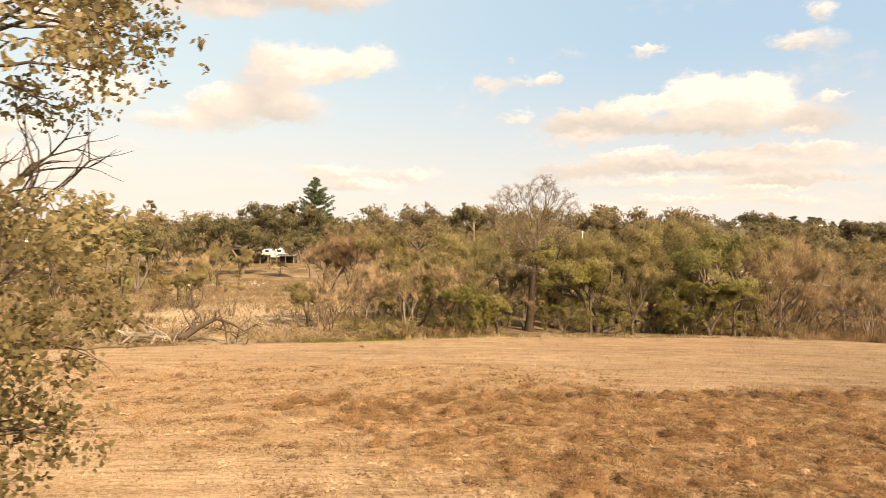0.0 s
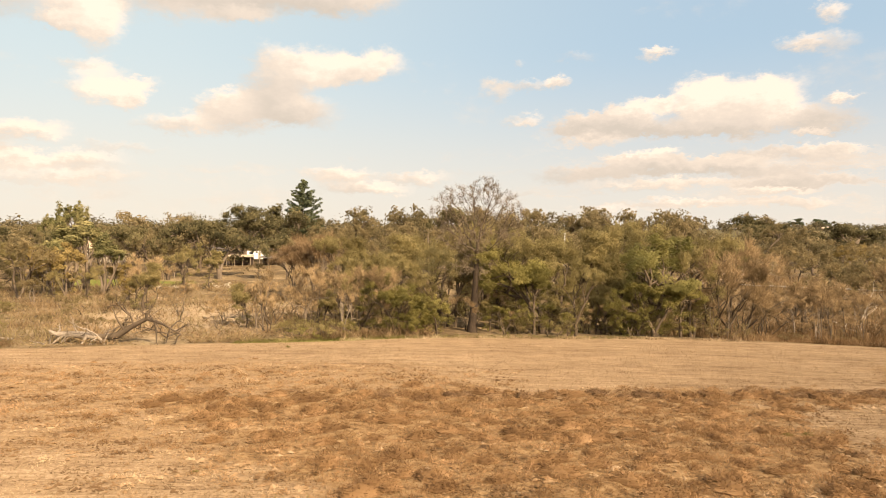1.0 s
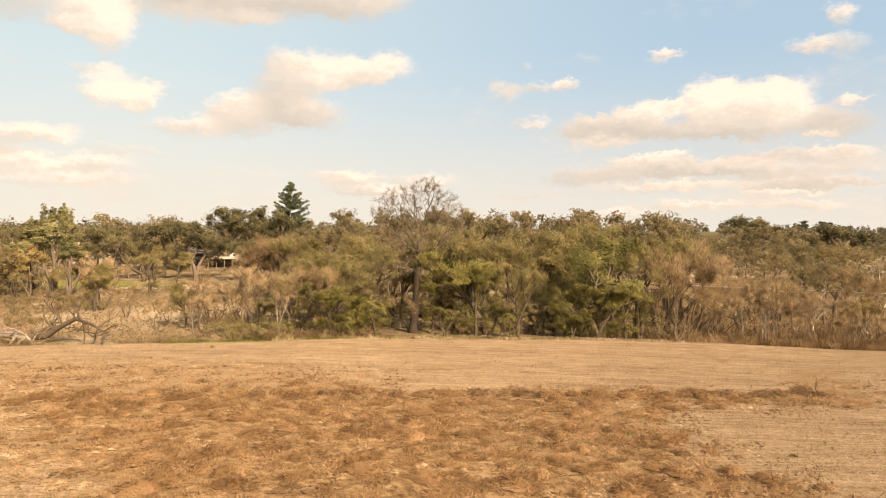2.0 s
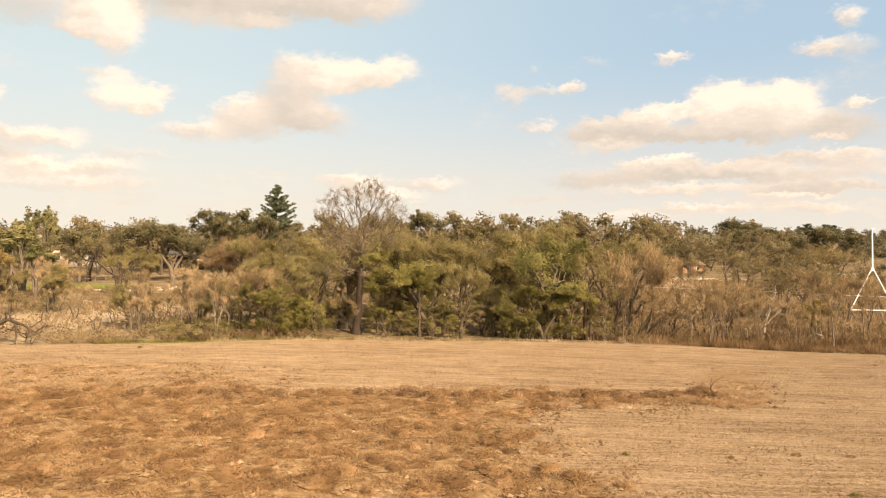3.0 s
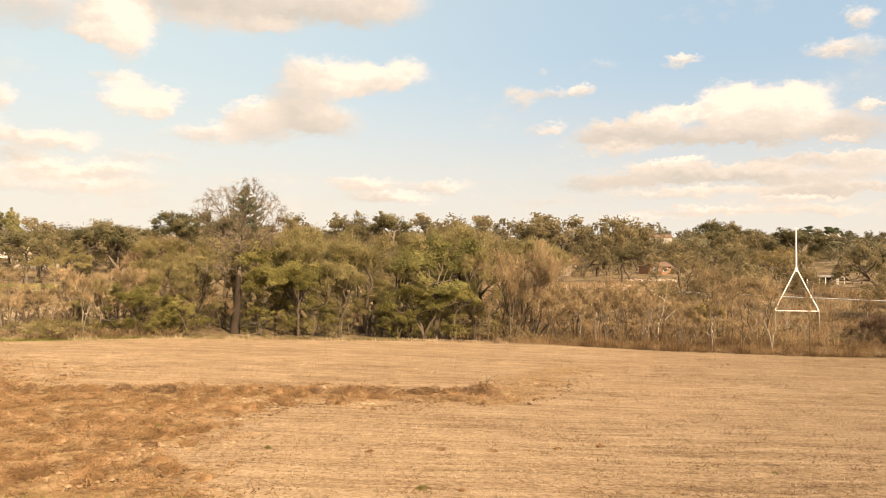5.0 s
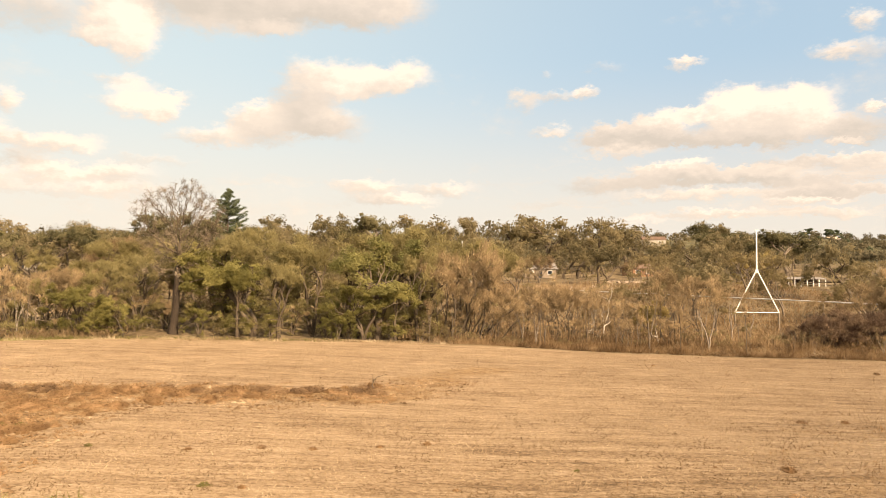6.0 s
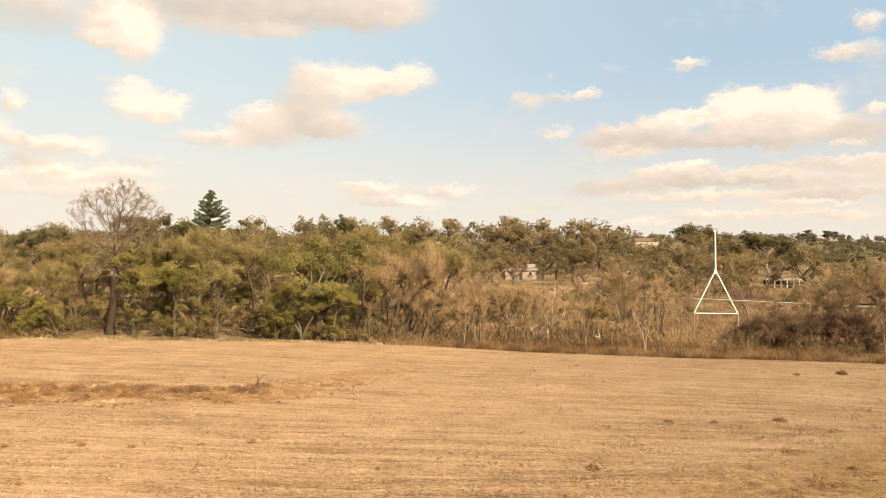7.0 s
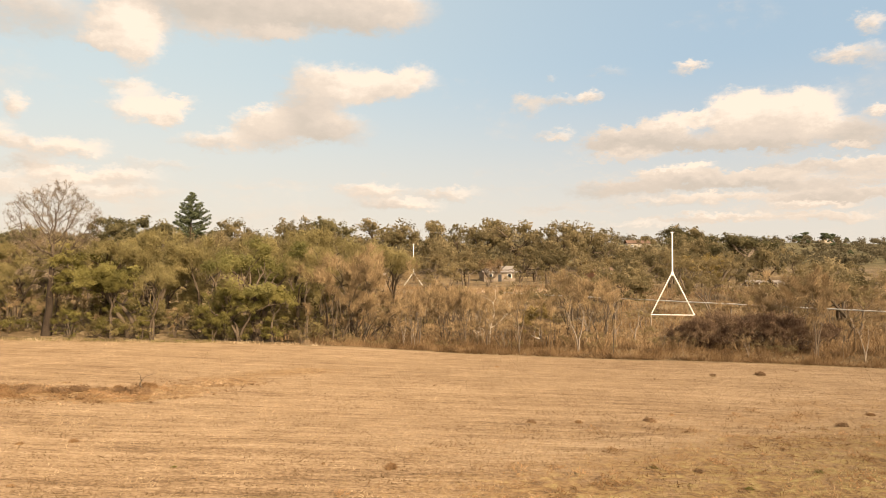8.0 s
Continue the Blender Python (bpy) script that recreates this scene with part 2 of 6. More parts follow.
LEAF_RUST = leaves("rust_twigs", (0.136, 0.085, 0.0442), (0.234, 0.153, 0.0833), (0.332, 0.23, 0.134), through_light=0.1)
LEAF_PLUM = leaves("plum_twigs", (0.0776, 0.0471, 0.033), (0.147, 0.0924, 0.0602), (0.224, 0.149, 0.0924), through_light=0.2)
LEAF_NEAR = leaves("near_leaves", (0.14, 0.108, 0.048), (0.28, 0.216, 0.102), (0.45, 0.37, 0.205), through_light=0.5)
TWIG = leaves("twigs", (0.178, 0.123, 0.067), (0.308, 0.212, 0.116), (0.45, 0.321, 0.182), through_light=0.2)
WINTER_TWIG = leaves("winter_twigs", (0.09, 0.066, 0.044), (0.175, 0.13, 0.086), (0.27, 0.208, 0.145), through_light=0.0)
BRUSH = leaves("dead_brush", (0.14, 0.088, 0.047), (0.25, 0.167, 0.09), (0.36, 0.255, 0.148), through_light=0.3)
LEAF_LIVE = leaves("live_oak_leaves", (0.078, 0.0714, 0.0381), (0.16, 0.137, 0.0696), (0.262, 0.218, 0.113), drift=0.4, through_light=0.5)
WEED = leaves("dry_weed", (0.158, 0.088, 0.042), (0.29, 0.169, 0.083), (0.425, 0.264, 0.142), through_light=0.35)
WEED_DARK = leaves("dark_weed", (0.108, 0.063, 0.034), (0.205, 0.123, 0.066), (0.33, 0.212, 0.12), through_light=0.25)
STRAW = leaves("straw", (0.15, 0.094, 0.05), (0.35, 0.247, 0.15), (0.52, 0.41, 0.275), through_light=0.15)
CLOD = leaves("earth_clods", (0.12, 0.07, 0.036), (0.25, 0.157, 0.086), (0.40, 0.29, 0.185), through_light=0.0)
REED = leaves("dry_reed", (0.11, 0.064, 0.031), (0.225, 0.138, 0.07), (0.35, 0.235, 0.13), through_light=0.2)
GRASS = leaves("green_grass", (0.08, 0.075, 0.02), (0.17, 0.15, 0.048), (0.29, 0.24, 0.10), through_light=0.3)
BARK_DARK = bark("dark_bark", (0.049, 0.035, 0.0238), (0.147, 0.108, 0.0742))
BARK_BLACK = bark("blackish_bark", (0.02, 0.014, 0.01), (0.07, 0.05, 0.035))
BARK_MID = bark("brown_bark", (0.055, 0.04, 0.027), (0.16, 0.118, 0.08))
BARK_GREY = bark("grey_bark", (0.085, 0.063, 0.044), (0.23, 0.175, 0.128))
DRIFTWOOD = bark("weathered_wood", (0.12, 0.09, 0.065), (0.38, 0.31, 0.24))
BARK_PALE = bark("bleached_wood", (0.38, 0.31, 0.24), (0.72, 0.64, 0.54))
WHITE_STEEL = plain("white_painted_steel", (0.80, 0.78, 0.73), 0.45, 0.06)
STEEL = plain("galvanised_steel", (0.62, 0.60, 0.56), 0.4, 0.12, metal=0.3)
CREAM = plain("cream_wall", (0.38, 0.33, 0.265), 0.8, 0.1)
WHITE_WALL = plain("white_wall", (0.80, 0.78, 0.73), 0.7, 0.06)
BROWN_WALL = plain("brown_board_wall", (0.085, 0.06, 0.045), 0.8)
RED_WALL = plain("red_brown_wall", (0.30, 0.15, 0.085), 0.8)
ROOF_GREY = plain("grey_shingle", (0.22, 0.19, 0.165), 0.9, 0.25, 4.0)
ROOF_DARK = plain("dark_shingle", (0.09, 0.075, 0.065), 0.9, 0.25, 4.0)
ROOF_TAN = plain("tan_shingle", (0.50, 0.38, 0.27), 0.9, 0.2, 4.0)
ROOF_TILE = plain("brown_tile", (0.15, 0.09, 0.06), 0.85, 0.2, 4.0)
GLASS = plain("dark_glass", (0.03, 0.034, 0.038), 0.08, 0.1, bump=0.0)
DARK_PAINT = plain("dark_paint", (0.03, 0.03, 0.032), 0.5)
TIMBER = plain("weathered_timber", (0.26, 0.20, 0.145), 0.9, 0.25, 3.0)
RUBBLE = plain("tan_broken_stone", (0.36, 0.27, 0.19), 0.9, 0.35, 1.5, bump=0.6)
STONE = plain("pale_stone", (0.46, 0.40, 0.31), 0.9, 0.25, 1.5, bump=0.5)
RUBBER = plain("rubber", (0.025, 0.025, 0.025), 0.8)

# ---- ground ----


def ease(a, b, v):
    u = np.clip((np.asarray(v, float) - a) / (b - a), 0, 1)
    return u * u * (3 - 2 * u)


def wave(x, y, scale, seed=0.0):
    """A cheap smooth unevenness between -1 and 1."""
    x, y = np.asarray(x, float) / scale + seed, np.asarray(y, float) / scale - seed
    return (np.sin(x + 1.7 * np.sin(0.7 * y)) + np.sin(1.3 * y + 1.1 * np.sin(0.9 * x + 2)) + np.sin(0.61 * x - 0.83 * y + 4)) / 3


def field_end(x):
    """Where the field stops and the scrub of the river bank begins."""
    return np.interp(x, (-300, -80, -23, -13, 8, 24, 35, 46, 62, 85, 130, 400), (5, 38, 55, 58.5, 66, 70.5, 71.5, 70, 66.5, 65, 60, 40)) + 0.5 * wave(x, x, 5)


def level(x, y):
    """The height of the ground."""
    x, y = np.asarray(x, float), np.asarray(y, float)
    field = 0.12 - (0.012 + 0.020 * ease(24, 40, y)) * np.clip(x - 8, -5, 85)
    field = field - 0.6 * ease(42, 66, y) * (1 - 0.8 * ease(45, 80, x))
    field = field + 2.9 * (1 - ease(4, 16.5, y)) + 0.05 * wave(x, y, 4.0)
    west = np.interp(y, (-300, 50, 60, 100, 157, 178, 190, 220, 260, 400, 700, 1000, 1500, 3000), (0, 0, 0.1, 0.9, 2.3, 4.2, 5.4, 7.0, 9, 13, 19, 26, 30, 20))
    east = np.interp(y, (-300, 60, 75, 90, 118, 135, 150, 190, 221, 250, 300, 380, 450, 550, 700, 1000, 1500, 3000), (-1, -1, -1.8, -3, -3, 0.2, 1.6, 2.4, 3.2, 5, 8, 13, 18, 25, 31, 37, 38, 20))
    east = east - 2.0 * ease(96, 122, x) * ease(120, 150, y) * ease(245, 215, y)
    east = east * (1 - 0.35 * ease(520, 750, x))
    beyond = west + (east - west) * ease(-6, 34, x) + 0.35 * wave(x, y, 6.0, 3.0) * ease(60, 90, y) + 1.5 * wave(x, y, 40.0, 1.0) * ease(250, 500, y)
    end = field_end(x)
    return field + (beyond - field) * ease(end + 0.5, end + 9, y)


def inside(x, y, outline):
    """Signed distance to a polygon's edge, positive inside."""
    best, sign = np.full(x.shape, 1e9), np.zeros(x.shape, bool)
    for (ax, ay), (bx, by) in zip(outline, outline[1:] + outline[:1]):
        u = np.clip(((x - ax) * (bx - ax) + (y - ay) * (by - ay)) / ((bx - ax) ** 2 + (by - ay) ** 2), 0, 1)
        best = np.minimum(best, np.hypot(x - ax - u * (bx - ax), y - ay - u * (by - ay)))
        if ay != by:
            sign ^= ((ay > y) != (by > y)) & (x < (bx - ax) * (y - ay) / (by - ay) + ax)
    return np.where(sign, best, -best)


WEED_PATCH = [(-5, 31), (0, 25), (4, 19.5), (24, 19.5), (21.5, 28), (22.5, 34.8), (33, 36.8), (33.5, 40.9), (12, 37.7), (-3, 36.5), (-8, 35.3)]
THIN_PATCH = [(-14, 29), (-5, 24), (4, 19), (10, 44), (-3, 48), (-24, 44)]
WEEDY = [(44, 16), (120, 16), (120, 52), (76, 47), (60, 34), (50, 24)]
FALLOW = [(34.5, 37.5), (41.5, 54), (38, 54.5), (31, 41)]


def soil_share(x, y):
    ragged = 1.6 * wave(x, y, 1.3) + 1.1 * wave(x, y, 0.5, 5.0)
    main = ease(-2.5, 2.5, inside(x, y, WEED_PATCH) + ragged)
    main = np.maximum(main, 0.5 * ease(-3.0, 3.0, inside(x, y, THIN_PATCH) + ragged))
    main = np.maximum(main, (0.78 + 0.12 * wave(x, y, 2.6, 2.0)) * ease(-9.0, 9.0, inside(x, y, WEEDY) + 2.5 * ragged))
    return np.maximum(main, 0.66 * ease(-1.6, 1.6, inside(x, y, FALLOW) + 0.7 * ragged))


def mesh_of(name, points, faces, mat, smooth=False, marks=None):
    """A mesh from arrays of points and faces (all with the same number of corners)."""
    points, faces = np.asarray(points, np.float32), np.asarray(faces, np.int32)
    me = bpy.data.meshes.new(name)
    me.vertices.add(len(points))
    me.vertices.foreach_set("co", points.ravel())
    me.loops.add(faces.size)
    me.loops.foreach_set("vertex_index", faces.ravel())
    me.polygons.add(len(faces))
    me.polygons.foreach_set("loop_start", np.arange(0, faces.size, faces.shape[1], dtype=np.int32))
    me.polygons.foreach_set("use_smooth", np.full(len(faces), smooth))
    for key, values in (marks or {}).items():
        me.attributes.new(key, "FLOAT", "POINT").data.foreach_set("value", np.asarray(values, np.float32))
    me.update(calc_edges=True)
    me.validate()
    me.materials.append(mat)
    return me


def part(name, me, parent, label=""):
    """One mesh object under a thing or a part."""
    ob = new(name, me)
    ob.parent = parent
    return tagged(ob, label)


def mark(n, name):
    node = n.add("ShaderNodeAttribute")
    node.attribute_name = name
    return node.outputs["Fac"]


def ground_material():
    mat, n = material("field_and_hills")
    place = n.add("ShaderNodeNewGeometry").outputs["Position"]
    soil = mark(n, "soil")
    wild = mark(n, "wild")
    green = mark(n, "green")
    rows = n.vec("MULTIPLY", n.vec("ADD", place, n.vec("MULTIPLY", n.noise(place, 0.05).outputs["Color"], (0, 3, 0))), (0.22, 2.6, 1.0))
    row = n.noise(rows, 1.0, 5.0, 0.75).outputs[0]
    broad = n.noise(n.vec("MULTIPLY", place, (0.35, 1, 1)), 0.16, 3.0).outputs[0]
    clod = n.noise(place, 2.2, 5.0, 0.65).outputs[0]
    grain = n.noise(n.vec("MULTIPLY", place, (0.6, 1, 1)), 9.0, 4.0, 0.7).outputs[0]
    # swaths left by the harvester, about two metres apart
    drift = n.math("MULTIPLY", n.noise(n.vec("MULTIPLY", place, (0.08, 0.5, 1)), 1.0, 3.0, 0.6).outputs[0], 2.2)
    swath = n.math("SINE", n.math("MULTIPLY", n.math("ADD", n.add("ShaderNodeSeparateXYZ", {0: place}).outputs[1], drift), 2.95))
    swath = n.math("MULTIPLY", swath, n.span(n.noise(n.vec("MULTIPLY", place, (0.3, 1, 1)), 0.3, 2.0).outputs[0], 0.35, 0.6, 0.008, 0.042))
    row = n.math("ADD", row, swath)
    value = n.math("ADD", n.math("MULTIPLY", row, 0.42), n.math("ADD", n.math("MULTIPLY", grain, 0.48), n.math("MULTIPLY", broad, 0.15)))
    stubble = n.ramp(value, [(0.36, (0.0482, 0.0283, 0.0163)), (0.45, (0.134, 0.0864, 0.0498)), (0.54, (0.216, 0.146, 0.0883)), (0.66, (0.305, 0.226, 0.149))])
    earth = n.ramp(n.math("ADD", n.math("MULTIPLY", clod, 0.65), n.math("MULTIPLY", grain, 0.35)),
                   [(0.36, (0.048, 0.027, 0.0132)), (0.5, (0.168, 0.102, 0.0508)), (0.62, (0.255, 0.168, 0.092))])
    soil = n.span(n.math("ADD", soil, n.math("MULTIPLY", n.math("SUBTRACT", clod, 0.5), 1.1)), 0.2, 0.8)
    litter = n.ramp(n.math("ADD", n.math("MULTIPLY", clod, 0.5), n.math("MULTIPLY", n.noise(place, 0.22, 3.0).outputs[0], 0.5)),
                    [(0.35, (0.0508, 0.0344, 0.0189)), (0.5, (0.129, 0.0899, 0.0508)), (0.63, (0.231, 0.174, 0.106))])
    grass = n.ramp(n.math("ADD", n.math("MULTIPLY", grain, 0.5), n.math("MULTIPLY", clod, 0.5)),
                   [(0.35, (0.0369, 0.0436, 0.00874)), (0.5, (0.101, 0.11, 0.0236)), (0.65, (0.226, 0.205, 0.0738))])
    colour = n.mix(soil, stubble, earth)
    colour = n.mix(wild, colour, litter)
    heath = n.ramp(n.math("ADD", n.math("MULTIPLY", n.noise(place, 0.05, 4.0, 0.7).outputs[0], 0.7), n.math("MULTIPLY", clod, 0.3)),
                   [(0.38, (0.0542, 0.045, 0.023)), (0.5, (0.0906, 0.076, 0.038)), (0.62, (0.148, 0.122, 0.064))])
    pale = n.ramp(n.math("ADD", n.math("MULTIPLY", clod, 0.6), n.math("MULTIPLY", grain, 0.4)), [(0.35, (0.125, 0.0859, 0.0528)), (0.5, (0.285, 0.21, 0.137)), (0.62, (0.387, 0.302, 0.211))])
    colour = n.mix(mark(n, "sand"), colour, pale)
    colour = n.mix(n.span(n.math("ADD", green, n.math("MULTIPLY", n.math("SUBTRACT", clod, 0.5), 0.8)), 0.3, 0.75), colour, grass)
    colour = n.mix(mark(n, "far"), colour, heath)
    lumps = n.math("ADD", n.math("MULTIPLY", clod, 1.0), n.math("ADD", n.math("MULTIPLY", grain, 0.4), n.math("MULTIPLY", row, 0.5)))
    finish(n, colour, 0.95, lumps, 0.8, 0.16, specular=0.1, dull=1.0)
    return mat


def spaced(fine_from, fine_to, step, out_from, out_to):
    lines, gap, v = list(np.arange(fine_from, fine_to, step)), step, fine_to
    while v < out_to:
        lines.append(v)
        gap *= 1.12
        v += gap
    gap, v = step, fine_from - step
    while v > out_from:
        lines.insert(0, v)
        gap *= 1.12
        v -= gap
    return np.array([out_from, *lines, out_to])


def build_ground():
    xs, ys = spaced(-30, 100, 0.7, -3000, 3000), spaced(14, 80, 0.55, -400, 3500)
    x, y = np.meshgrid(xs, ys)
    x, y = x.ravel(), y.ravel()
    end = field_end(x)
    soil = soil_share(x, y)
    rough = (1 - ease(end - 1, end + 3, y)) * ease(17, 21, y)
    z = level(x, y) + rough * ((0.02 + 0.05 * soil) * wave(x, y, 0.23, 2.0) + 0.09 * soil ** 2 * wave(x, y, 0.42, 8.0))
    wild = np.maximum(ease(end - 0.4, end + 1.2, y + 0.4 * wave(x, y, 0.8)), ease(17, 13, y))
    strip = ease(-1.5, 0.4, y - end) * ease(7.0, 1.5, y - end) * ease(-10, -4, x) * ease(9, 0, x)
    lawn = 3.4 * ease(10, 6, np.hypot((x + 49) / 1.5, y - 134) + wave(x, y, 1.5)) + ease(9, 4, np.hypot((x + 52) / 2.4, y - 152)) + ease(14, 8, np.hypot((x + 36) / 2.2, y - 168))
    far = 0.95 * ease(250, 320, y)
    hill = 0.75 * ease(24, 12, np.hypot((x - 152) / 2.2, (y - 430) / 2.5)) + 0.25 * ease(30, 10, np.hypot((x - 140) / 2, y - 225))
    verge = ease(19.6, 17.5, y + 0.8 * wave(x, y, 1.1)) * ease(9, 14, y)
    weedy = 0.4 * ease(-12.0, 8.0, inside(x, y, WEEDY)) * ease(12, 20, y)
    green = np.clip(strip * 0.8 + 0.28 * lawn + hill + verge + weedy, 0, 1)
    sand = np.clip(0.75 * ease(13, 6, np.hypot((x + 19) / 1.2, (y - 79) / 1.7) + wave(x, y, 1.6)) + 0.85 * ease(11, 6, np.hypot((x - 58) / 1.3, y - 153)), 0, 1)
    cols, rows = len(xs), len(ys)
    at = np.arange(cols * rows).reshape(rows, cols)
    faces = np.stack([at[:-1, :-1], at[:-1, 1:], at[1:, 1:], at[1:, :-1]], -1).reshape(-1, 4)
    me = mesh_of("ground", np.stack([x, y, z], -1), faces, ground_material(), True, {"soil": soil, "wild": wild, "green": green, "sand": sand, "far": far})
    tagged(new("ground", me), "pale straw stubble field falling to a wooded river bank and hills", "ground", kind="structure")


build_ground()

# ---- shapes ----


def unit(v):
    return v / np.maximum(np.linalg.norm(v, axis=-1, keepdims=True), 1e-9)


def tubes(segments, sides=5):
    """Tapered tubes along segments (start, end, radius at start, radius at end)."""
    a = np.array([s[0] for s in segments], float)
    b = np.array([s[1] for s in segments], float)
    ra = np.array([s[2] for s in segments], float)
    rb = np.array([s[3] for s in segments], float)
    along = unit(b - a)
    helper = np.where(np.abs(along[:, 2:3]) > 0.9, np.array([[1.0, 0, 0]]), np.array([[0, 0, 1.0]]))
    u = unit(np.cross(along, helper))
    v = np.cross(along, u)
    turn = np.arange(sides) * 2 * np.pi / sides
    ring = np.cos(turn)[None, :, None] * u[:, None] + np.sin(turn)[None, :, None] * v[:, None]
    points = np.concatenate([a[:, None] + ring * ra[:, None, None], b[:, None] + ring * rb[:, None, None]], 1)
    k = np.arange(sides)
    quad = np.stack([k, (k + 1) % sides, (k + 1) % sides + sides, k + sides], -1)
    faces = (np.arange(len(segments)) * 2 * sides)[:, None, None] + quad[None]
    return points.reshape(-1, 3), faces.reshape(-1, 4)


def cards(rng, centres, size, slim=0.6, rise=0.0, corners=3, face=None):
    """Small pointed leaves, one for each centre, turned at random or mostly outwards."""
    count = len(centres)
    u = unit(rng.normal(size=(count, 3)) + np.array([0, 0, rise]))
    v = unit(np.cross(u, rng.normal(size=(count, 3))))
    if face is not None:
        out = unit(face + rng.normal(size=(count, 3)) * 0.42)
        u = unit(u - out * (u * out).sum(1, keepdims=True))
        v = np.cross(out, u)
    s = size * rng.uniform(0.6, 1.35, (count, 1))
    u, v = u * s, v * s * slim
    if corners == 3:
        points = np.stack([centres - v * 1.15 - u * 0.7, centres + v * 1.15 - u * 0.7, centres + u * 1.25], 1)
    else:
        points = np.stack([centres - u, centres - v + 0.15 * u, centres + u, centres + v + 0.15 * u], 1)
    return points.reshape(-1, 3), np.arange(count * corners).reshape(-1, corners)


def blades(rng, roots, tips, width, face=None):
    """Thin tapering slivers from roots to tips: twigs, stalks and grass."""
    around = rng.normal(size=roots.shape)
    if face is not None:
        around = unit(face) + around * 0.4
    side = unit(np.cross(tips - roots, around)) * np.reshape(width, (-1, 1)) * 0.5
    points = np.stack([roots - side * 1.3, roots + side * 1.3, tips], 1)
    return points.reshape(-1, 3), np.arange(len(roots) * 3).reshape(-1, 3)


def joined(*pieces):
    points, faces, base = [], [], 0
    for p, f in pieces:
        points.append(p)
        faces.append(f + base)
        base += len(p)
    return np.concatenate(points), np.concatenate(faces)


def grow(rng, start, way, length, radius, depth, kids=3, spread=0.6, up=0.15, bend=0.2, steps=3, shrink=0.68):
    """A limb with its branches: tapered segments, and the places of its tips."""
    segments, tips = [], []
    p, d, r = np.array(start, float), unit(np.array(way, float)), radius
    thin = radius * (0.62 if depth else 0.3)
    knots = []
    for i in range(steps):
        d = unit(d + rng.normal(size=3) * bend + np.array([0, 0, up * 0.4]))
        q = p + d * length / steps
        rn = radius + (thin - radius) * (i + 1) / steps
        segments.append((p, q, r, rn))
        p, r = q, rn
        knots.append((p, d, r))
    if depth == 0:
        tips.extend(k[0] for k in knots[1:])
        return segments, tips
    for k in range(kids):
        at, ahead, rr = knots[-1] if k < 2 else knots[int(rng.integers(max(0, steps - 2), steps))]
        turn = unit(rng.normal(size=3))
        turn = unit(turn - ahead * turn.dot(ahead))
        aim = ahead + turn * spread * rng.uniform(0.6, 1.4) + np.array([0, 0, up])
        more, ends = grow(rng, at, aim, length * shrink * rng.uniform(0.75, 1.2), rr * (0.85 if k == 0 else 0.68), depth - 1, kids, spread, up, bend, steps, shrink)
        segments += more
        tips += ends
    return segments, tips


def branch_out(rng, nodes, goals, step=0.3, near=0.55, sight=3.0, twig=0.014, rounds=90):
    """Lets limbs grow from the given stem (places in order) towards free room in a crown: tapered segments and tips."""
    places = [np.array(p, float) for p in nodes]
    parents = [-1] + list(range(len(nodes) - 1))
    goals = np.array(goals)
    for _ in range(rounds):
        if not len(goals):
            break
        at = np.array(places)
        gap = np.linalg.norm(goals[:, None] - at[None], axis=2)
        best = gap.argmin(1)
        close = gap[np.arange(len(goals)), best]
        pulled = close < sight
        sight = sight if pulled.any() else sight * 1.5
        for k in np.unique(best[pulled]):
            pull = unit(unit(goals[pulled & (best == k)] - at[k]).mean(0)) + rng.normal(size=3) * 0.3
            places.append(at[k] + unit(pull) * step)
            parents.append(int(k))
        fresh = np.array(places[len(at):]).reshape(-1, 3)
        if len(fresh):
            goals = goals[np.linalg.norm(goals[:, None] - fresh[None], axis=2).min(1) > near]
    load = np.zeros(len(places))
    kids = np.zeros(len(places), int)
    for k in range(len(places) - 1, 0, -1):
        load[k] = load[k] if kids[k] else 1.0
        load[parents[k]] += load[k]
        kids[parents[k]] += 1
    thick = twig * load ** 0.5
    segments = [(places[parents[k]], places[k], min(thick[parents[k]], thick[k] * 1.6), thick[k]) for k in range(1, len(places))]
    return segments, np.array([p for p, k in zip(places, kids) if k == 0])


def thing(name, label, category, group="", kind=""):
    return tagged(new(name), label, category, group, kind)


def foliage(rng, spots, radius, per_spot, flat=0.75):
    """Leaf places in rounded clumps of uneven size round the given spots, and the way each leaf looks."""
    many = np.repeat(spots, per_spot, 0)
    boss = np.repeat(rng.uniform(0.55, 1.35, len(spots)), per_spot)[:, None]
    way = unit(rng.normal(size=many.shape))
    reach = rng.uniform(0, 1, (len(many), 1)) ** 0.5
    return many + way * radius * boss * reach * np.array([1, 1, flat]), way


